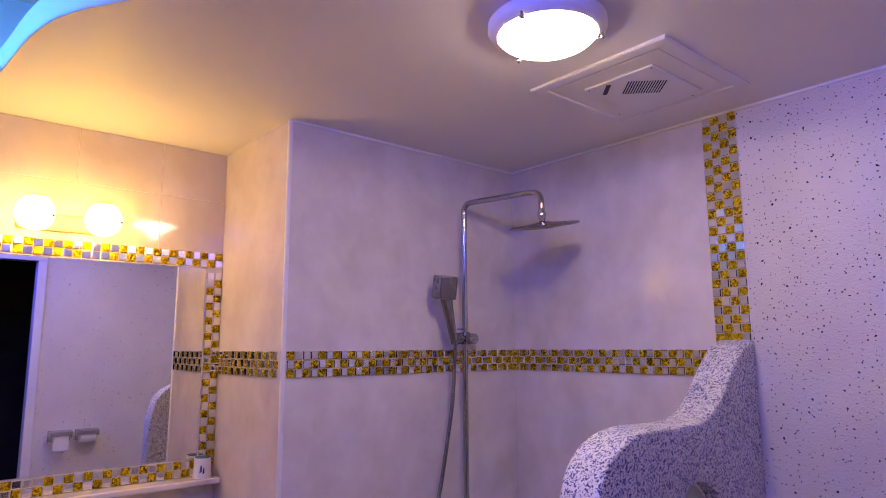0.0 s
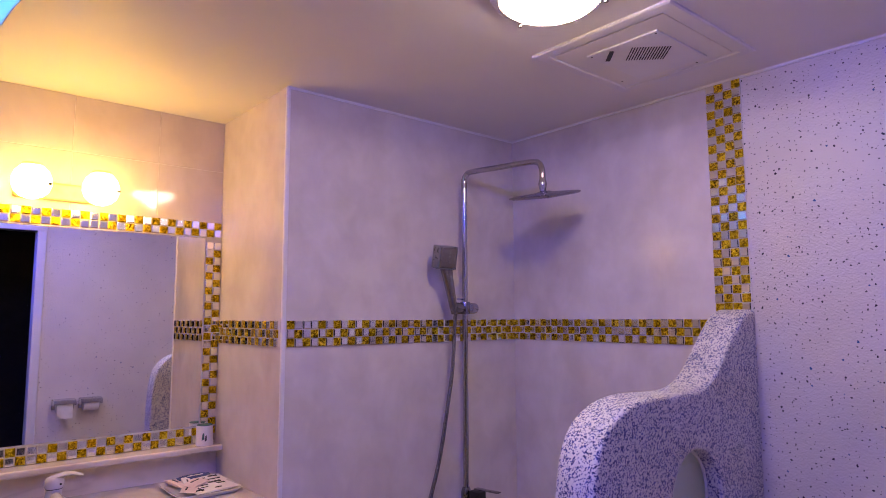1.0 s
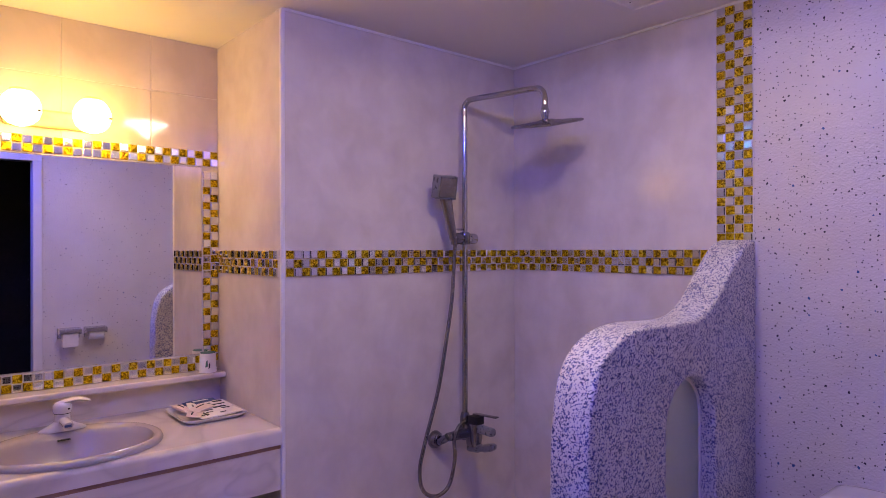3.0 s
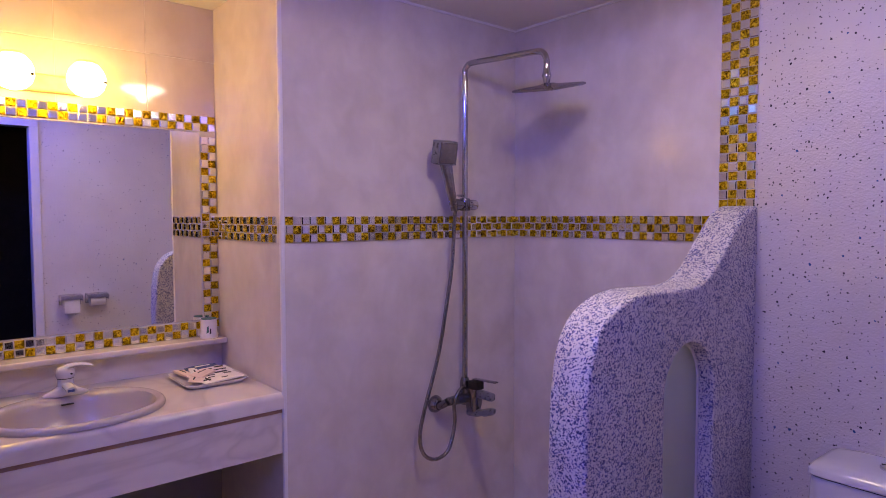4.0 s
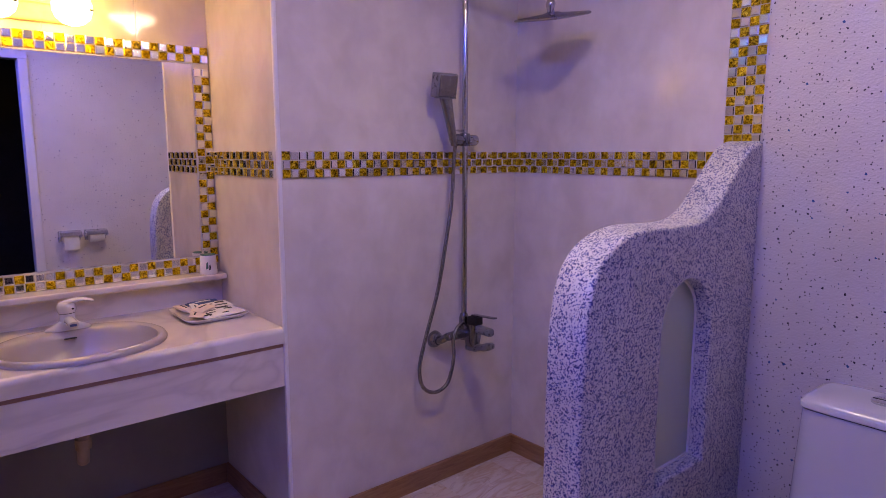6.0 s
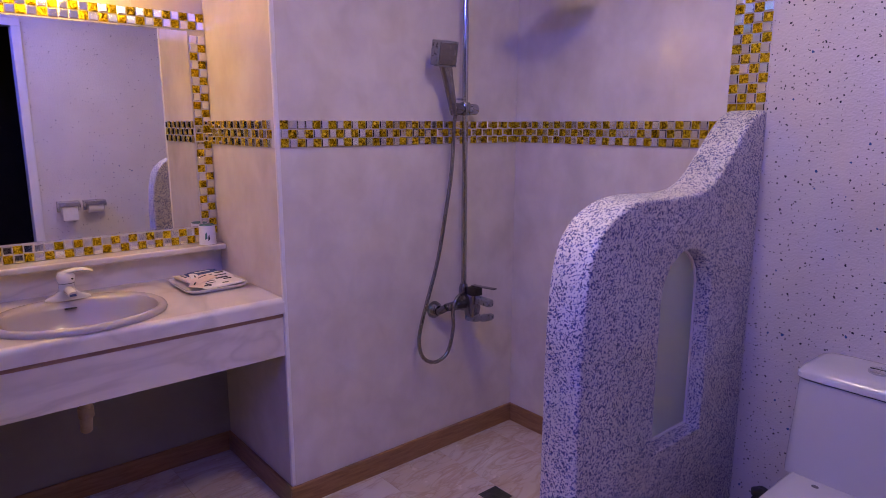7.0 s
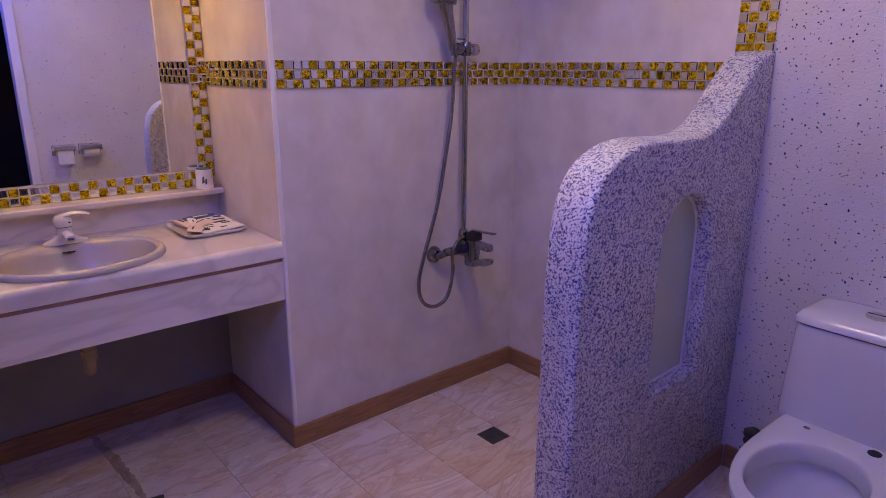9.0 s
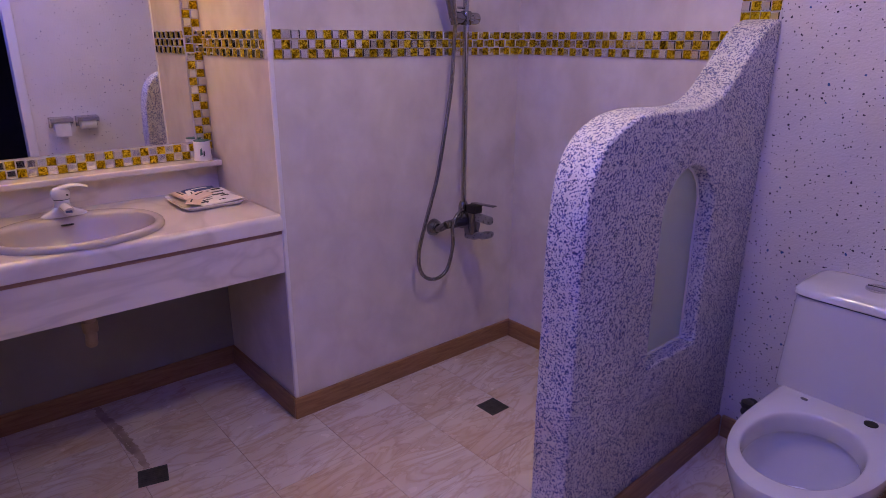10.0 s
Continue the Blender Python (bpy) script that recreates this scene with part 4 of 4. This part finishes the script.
# ---- toilet ----
def toilet():
    cy = 0.484
    thing = empty("toilet", 1.75, cy, 0)

    def egg(z, front, back, half, tail, n=48, mid=1.68):
        """A bowl outline: rounded front, straighter back."""
        out = []
        for k in range(n):
            a = 2 * math.pi * k / n
            c, s = math.cos(a), math.sin(a)
            if c < 0:
                out.append((mid + (mid - front) * c, cy + half * s, z))
            else:
                w = half + (tail - half) * c ** 1.4
                out.append((mid + (back - mid) * abs(c) ** 0.55, cy + w * math.copysign(abs(s) ** (0.55 + 0.45 * (1 - c)), s), z))
        return out
    shape = [egg(0.0, 1.50, 2.05, 0.105, 0.115), egg(0.03, 1.495, 2.05, 0.108, 0.115), egg(0.12, 1.47, 2.06, 0.115, 0.13), egg(0.22, 1.43, 2.06, 0.138, 0.155), egg(0.31, 1.385, 2.07, 0.158, 0.18),
             egg(0.365, 1.362, 2.07, 0.174, 0.198), egg(0.388, 1.357, 2.07, 0.178, 0.203), egg(0.398, 1.360, 2.07, 0.176, 0.201), egg(0.402, 1.368, 2.065, 0.170, 0.195)]

    def hole(z, s, shift=0.0):
        return oval(1.606 + shift, cy + 0.003, z, 0.181 * s, 0.130 * s, 48, 2.15)
    inside = [hole(0.402, 1.05), hole(0.4005, 1.02), hole(0.396, 1.0), hole(0.385, 0.985), hole(0.350, 0.955), hole(0.345, 0.965), hole(0.343, 1.01), hole(0.325, 1.02), hole(0.29, 0.96),
              hole(0.25, 0.82), hole(0.215, 0.64, 0.02), hole(0.19, 0.50, 0.03), hole(0.16, 0.36, 0.04)]
    # outline orders agree: both start at the back and run the same way
    part("bowl", loft(shape + inside, True, True), VITREOUS, thing, "white glazed bowl without seat", True)
    part("water", loft([oval(1.622, cy, 0.205, 0.112, 0.080, 32), oval(1.622, cy, 0.2055, 0.110, 0.079, 32)]), WATER, thing, "still water")

    def rect(z, x0, x1, h, pw=9):
        return oval((x0 + x1) / 2, cy, z, (x1 - x0) / 2, h, 48, pw)
    tank = [rect(0.395, 1.880, 2.098, 0.203), rect(0.41, 1.878, 2.098, 0.203), rect(0.50, 1.884, 2.098, 0.200), rect(0.60, 1.889, 2.098, 0.196), rect(0.682, 1.893, 2.098, 0.193)]
    part("tank", loft(tank), VITREOUS, thing, smooth=True)
    # dark insert stands for the shade in the gap below the lid
    part("lid_gap", loft([rect(0.681, 1.8955, 2.095, 0.1915), rect(0.689, 1.8955, 2.095, 0.1915)]), DARK, thing, "seam under the lid, its shade as a dark insert")
    lid = [rect(0.686, 1.890, 2.099, 0.197), rect(0.689, 1.887, 2.099, 0.199), rect(0.702, 1.889, 2.099, 0.198), rect(0.715, 1.900, 2.098, 0.190, 7), rect(0.721, 1.925, 2.092, 0.172, 6), rect(0.723, 1.96, 2.08, 0.13, 5)]
    part("tank_lid", loft(lid), VITREOUS, thing, smooth=True)
    button = part("flush_button", lathe([(0.030, 0.720), (0.030, 0.728), (0.026, 0.731), (0.005, 0.7315)], (1.998, cy + 0.018, 0), n=32), BRIGHT_CHROME, thing, "round chrome dual flush button", True)
    part("button_split", box(1.997, 1.999, cy - 0.008, cy + 0.044, 0.7305, 0.7325), DARK, button)
    part("hinge_hole", lathe([(0.017, 0.399), (0.017, 0.4045)], (1.850, cy - 0.072, 0), n=20), DARK, thing, "dark open seat-bolt hole", True)
    part("hinge_slot", lathe([(0.006, 0.399), (0.006, 0.4045)], (1.846, cy + 0.096, 0), n=14, squash=1.6), STEEL, thing, "small seat-bolt plug")
    return tagged(thing, "white one-piece toilet without seat beside the partition", "toilet")


toilet()


def supply_valve():
    """Angle valve low on the plaster wall, with its hose to the cistern."""
    x, y, z = XB, 0.812, 0.165
    thing = empty("supply_valve", x, y, z)
    part("rosette", lathe([(0.030, -0.001), (0.029, -0.006), (0.018, -0.012)], (x, y, z), "x", 24), BLACKENED, thing, smooth=True)
    part("valve_body", lathe([(0.011, -0.010), (0.011, -0.034), (0.016, -0.038), (0.016, -0.056), (0.010, -0.060)], (x, y, z), "x", 20), BLACKENED, thing, smooth=True)
    part("valve_knob", lathe([(0.010, 0.012), (0.019, 0.018), (0.020, 0.036), (0.014, 0.040)], (x - 0.046, y, z), "z", 20), BLACKENED, thing, smooth=True)
    hose_pts = [(x - 0.046, y - 0.012, z), (x - 0.050, y - 0.040, z + 0.004), (x - 0.060, y - 0.085, z + 0.05), (x - 0.070, y - 0.130, z + 0.12)]
    part("hose", tube(smooth_line(hose_pts, 6), 0.0075, 10), STEEL, thing, "grey braided hose", True)
    return tagged(thing, "dark angle valve on the wall behind the toilet", "valve")


supply_valve()


# ---- paper holders on the door wall ----
def paper_holder(x, roll):
    thing = empty("paper_holder", x, YB, 0.80)
    y = YB
    part("back_plate", box(x - 0.080, x + 0.080, y + 0.001, y + 0.010, 0.755, 0.845, 0.003), BRIGHT_CHROME, thing)
    cover = [(y + 0.008, 0.843), (y + 0.05, 0.846), (y + 0.088, 0.840), (y + 0.104, 0.825), (y + 0.110, 0.808), (y + 0.107, 0.807), (y + 0.101, 0.822), (y + 0.086, 0.836), (y + 0.05, 0.842), (y + 0.008, 0.839)]
    part("hood", loft([[(x - 0.078, a, b) for a, b in cover], [(x + 0.078, a, b) for a, b in cover]]), BRIGHT_CHROME, thing, "curved chrome hood")
    for s in (-0.078, 0.074):
        part("cheek", box(x + s, x + s + 0.004, y + 0.008, y + 0.098, 0.792, 0.838, 0.001, 1), BRIGHT_CHROME, thing)
    part("paper_roll", lathe([(0.018, -0.056), (0.046, -0.056), (0.046, 0.056), (0.018, 0.056)], (x, y + 0.056, 0.785), "x", 32), PAPER, thing, "white toilet paper roll", True)
    if roll:
        part("hanging_sheet", box(x - 0.055, x + 0.055, y + 0.100, y + 0.103, 0.690, 0.785, 0.001, 1), PAPER, thing, "hanging sheet end")
    thing.matrix_basis = Matrix.Translation((x, YB, 0.795)) @ Matrix.Diagonal((0.90, 0.9, 0.86, 1))
    return tagged(thing, "chrome hooded toilet paper holder on plaster wall", "paper holder", "paper holders")


paper_holder(0.912, True)
paper_holder(1.084, False)


# ---- floor drains ----
def floor_drain(x, y, s, turn):
    thing = empty("floor_drain", x, y, 0.004)
    bm = box(-s, s, -s, s, -0.002, 0.0012, 0.001, 1)
    part("plate", bm, BLACKENED, thing)
    for k in range(-3, 4):
        part("bar", box(-s * 0.8, s * 0.8, k * s * 0.24 - 0.0018, k * s * 0.24 + 0.0018, 0.001, 0.0030, 0.0006, 1), BLACKENED, thing)
    for ob in thing.children:
        ob.matrix_parent_inverse = Matrix()
    thing.matrix_basis = pose(x, y, 0.004, 0, 0, turn)
    return tagged(thing, "dark square metal floor drain in the tiles", "drain", "floor drains")


floor_drain(1.589, 1.571, 0.046, 0)
floor_drain(0.434, 1.988, 0.046, -14)

# dried rust trace from the wall to the drain, ragged at its edges
bm = bmesh.new()
rng = random.Random(3)
for points, wide in (([(0.392, 2.555, 0), (0.402, 2.45, 0), (0.418, 2.36, 0), (0.424, 2.28, 0), (0.430, 2.18, 0), (0.431, 2.04, 0)], 0.013),
                     ([(0.380, 2.50, 0), (0.394, 2.42, 0), (0.402, 2.33, 0), (0.410, 2.24, 0), (0.417, 2.15, 0)], 0.006)):
    sides = []
    for p in smooth_line(points, 12):
        sides.append((bm.verts.new((p.x - wide * rng.uniform(0.55, 1.25), p.y, 0.0046)), bm.verts.new((p.x + wide * rng.uniform(0.55, 1.25), p.y, 0.0046))))
    for a, b in zip(sides, sides[1:]):
        bm.faces.new((a[0], a[1], b[1], b[0]))
bmesh.ops.recalc_face_normals(bm, faces=bm.faces)
structure(part("floor_stain", bm, STAIN), "brownish dried water stain running to the drain", "stain")


# ---- tiles ----
def tile_mesh(name, w, h, d, material, bevel=0.0012):
    b = bevel
    bm = loft([[(0, 0, 0), (w, 0, 0), (w, h, 0), (0, h, 0)], [(0, 0, d - b), (w, 0, d - b), (w, h, d - b), (0, h, d - b)],
               [(b, b, d), (w - b, b, d), (w - b, h - b, d), (b, h - b, d)]])
    me = bpy.data.meshes.new(name)
    bm.normal_update()
    bm.to_mesh(me)
    bm.free()
    me.materials.append(material)
    return me


def lay(name, me, parent, m):
    ob = new(name, me)
    ob.parent = parent
    ob.matrix_parent_inverse = parent.matrix_world.inverted()
    ob.matrix_basis = m


# mirror wall above the border: one full row and a cut row under the ceiling
face = Matrix(((1, 0, 0, 0), (0, 0, -1, 0), (0, 1, 0, 0), (0, 0, 0, 1)))
S = 0.298
cut = tile_mesh("wall_tile", S - 0.002, ZC - 2.019 - 0.001, 0.0018, TILE_MIRROR)
full = tile_mesh("wall_tile", S - 0.002, S - 0.002, 0.0018, TILE_MIRROR)
narrow = tile_mesh("wall_tile", XC - 0.709 - 0.001, S - 0.002, 0.0018, TILE_MIRROR)
narrow_cut = tile_mesh("wall_tile", XC - 0.709 - 0.001, ZC - 2.019 - 0.001, 0.0018, TILE_MIRROR)
for i in range(-3, 2):
    x = 0.709 + (i - 1) * S if i < 1 else 0.709
    last = i == 1
    lay("wall_tile", narrow_cut if last else cut, wall_mirror, Matrix.Translation((x, YM, 2.019)) @ face)
    for j in range(4):
        lay("wall_tile", narrow if last else full, wall_mirror, Matrix.Translation((x, YM, 2.018 - (j + 1) * S)) @ face)

floor = structure(part("floor", box(XL - 0.1, XB + 0.1, -2.2, YM + 0.1, -0.1, 0.0), FLOOR_GROUT), "cream marble tiled bathroom floor with fine joints", "floor")
F = 0.310
piece = tile_mesh("floor_tile", F - 0.0012, F - 0.0012, 0.004, MARBLE, 0.0004)
for i in range(-8, 4):
    for j in range(-7, 3):
        lay("floor_tile", piece, floor, Matrix.Translation((1.020 + i * F, 1.659 + j * F, 0.0)))
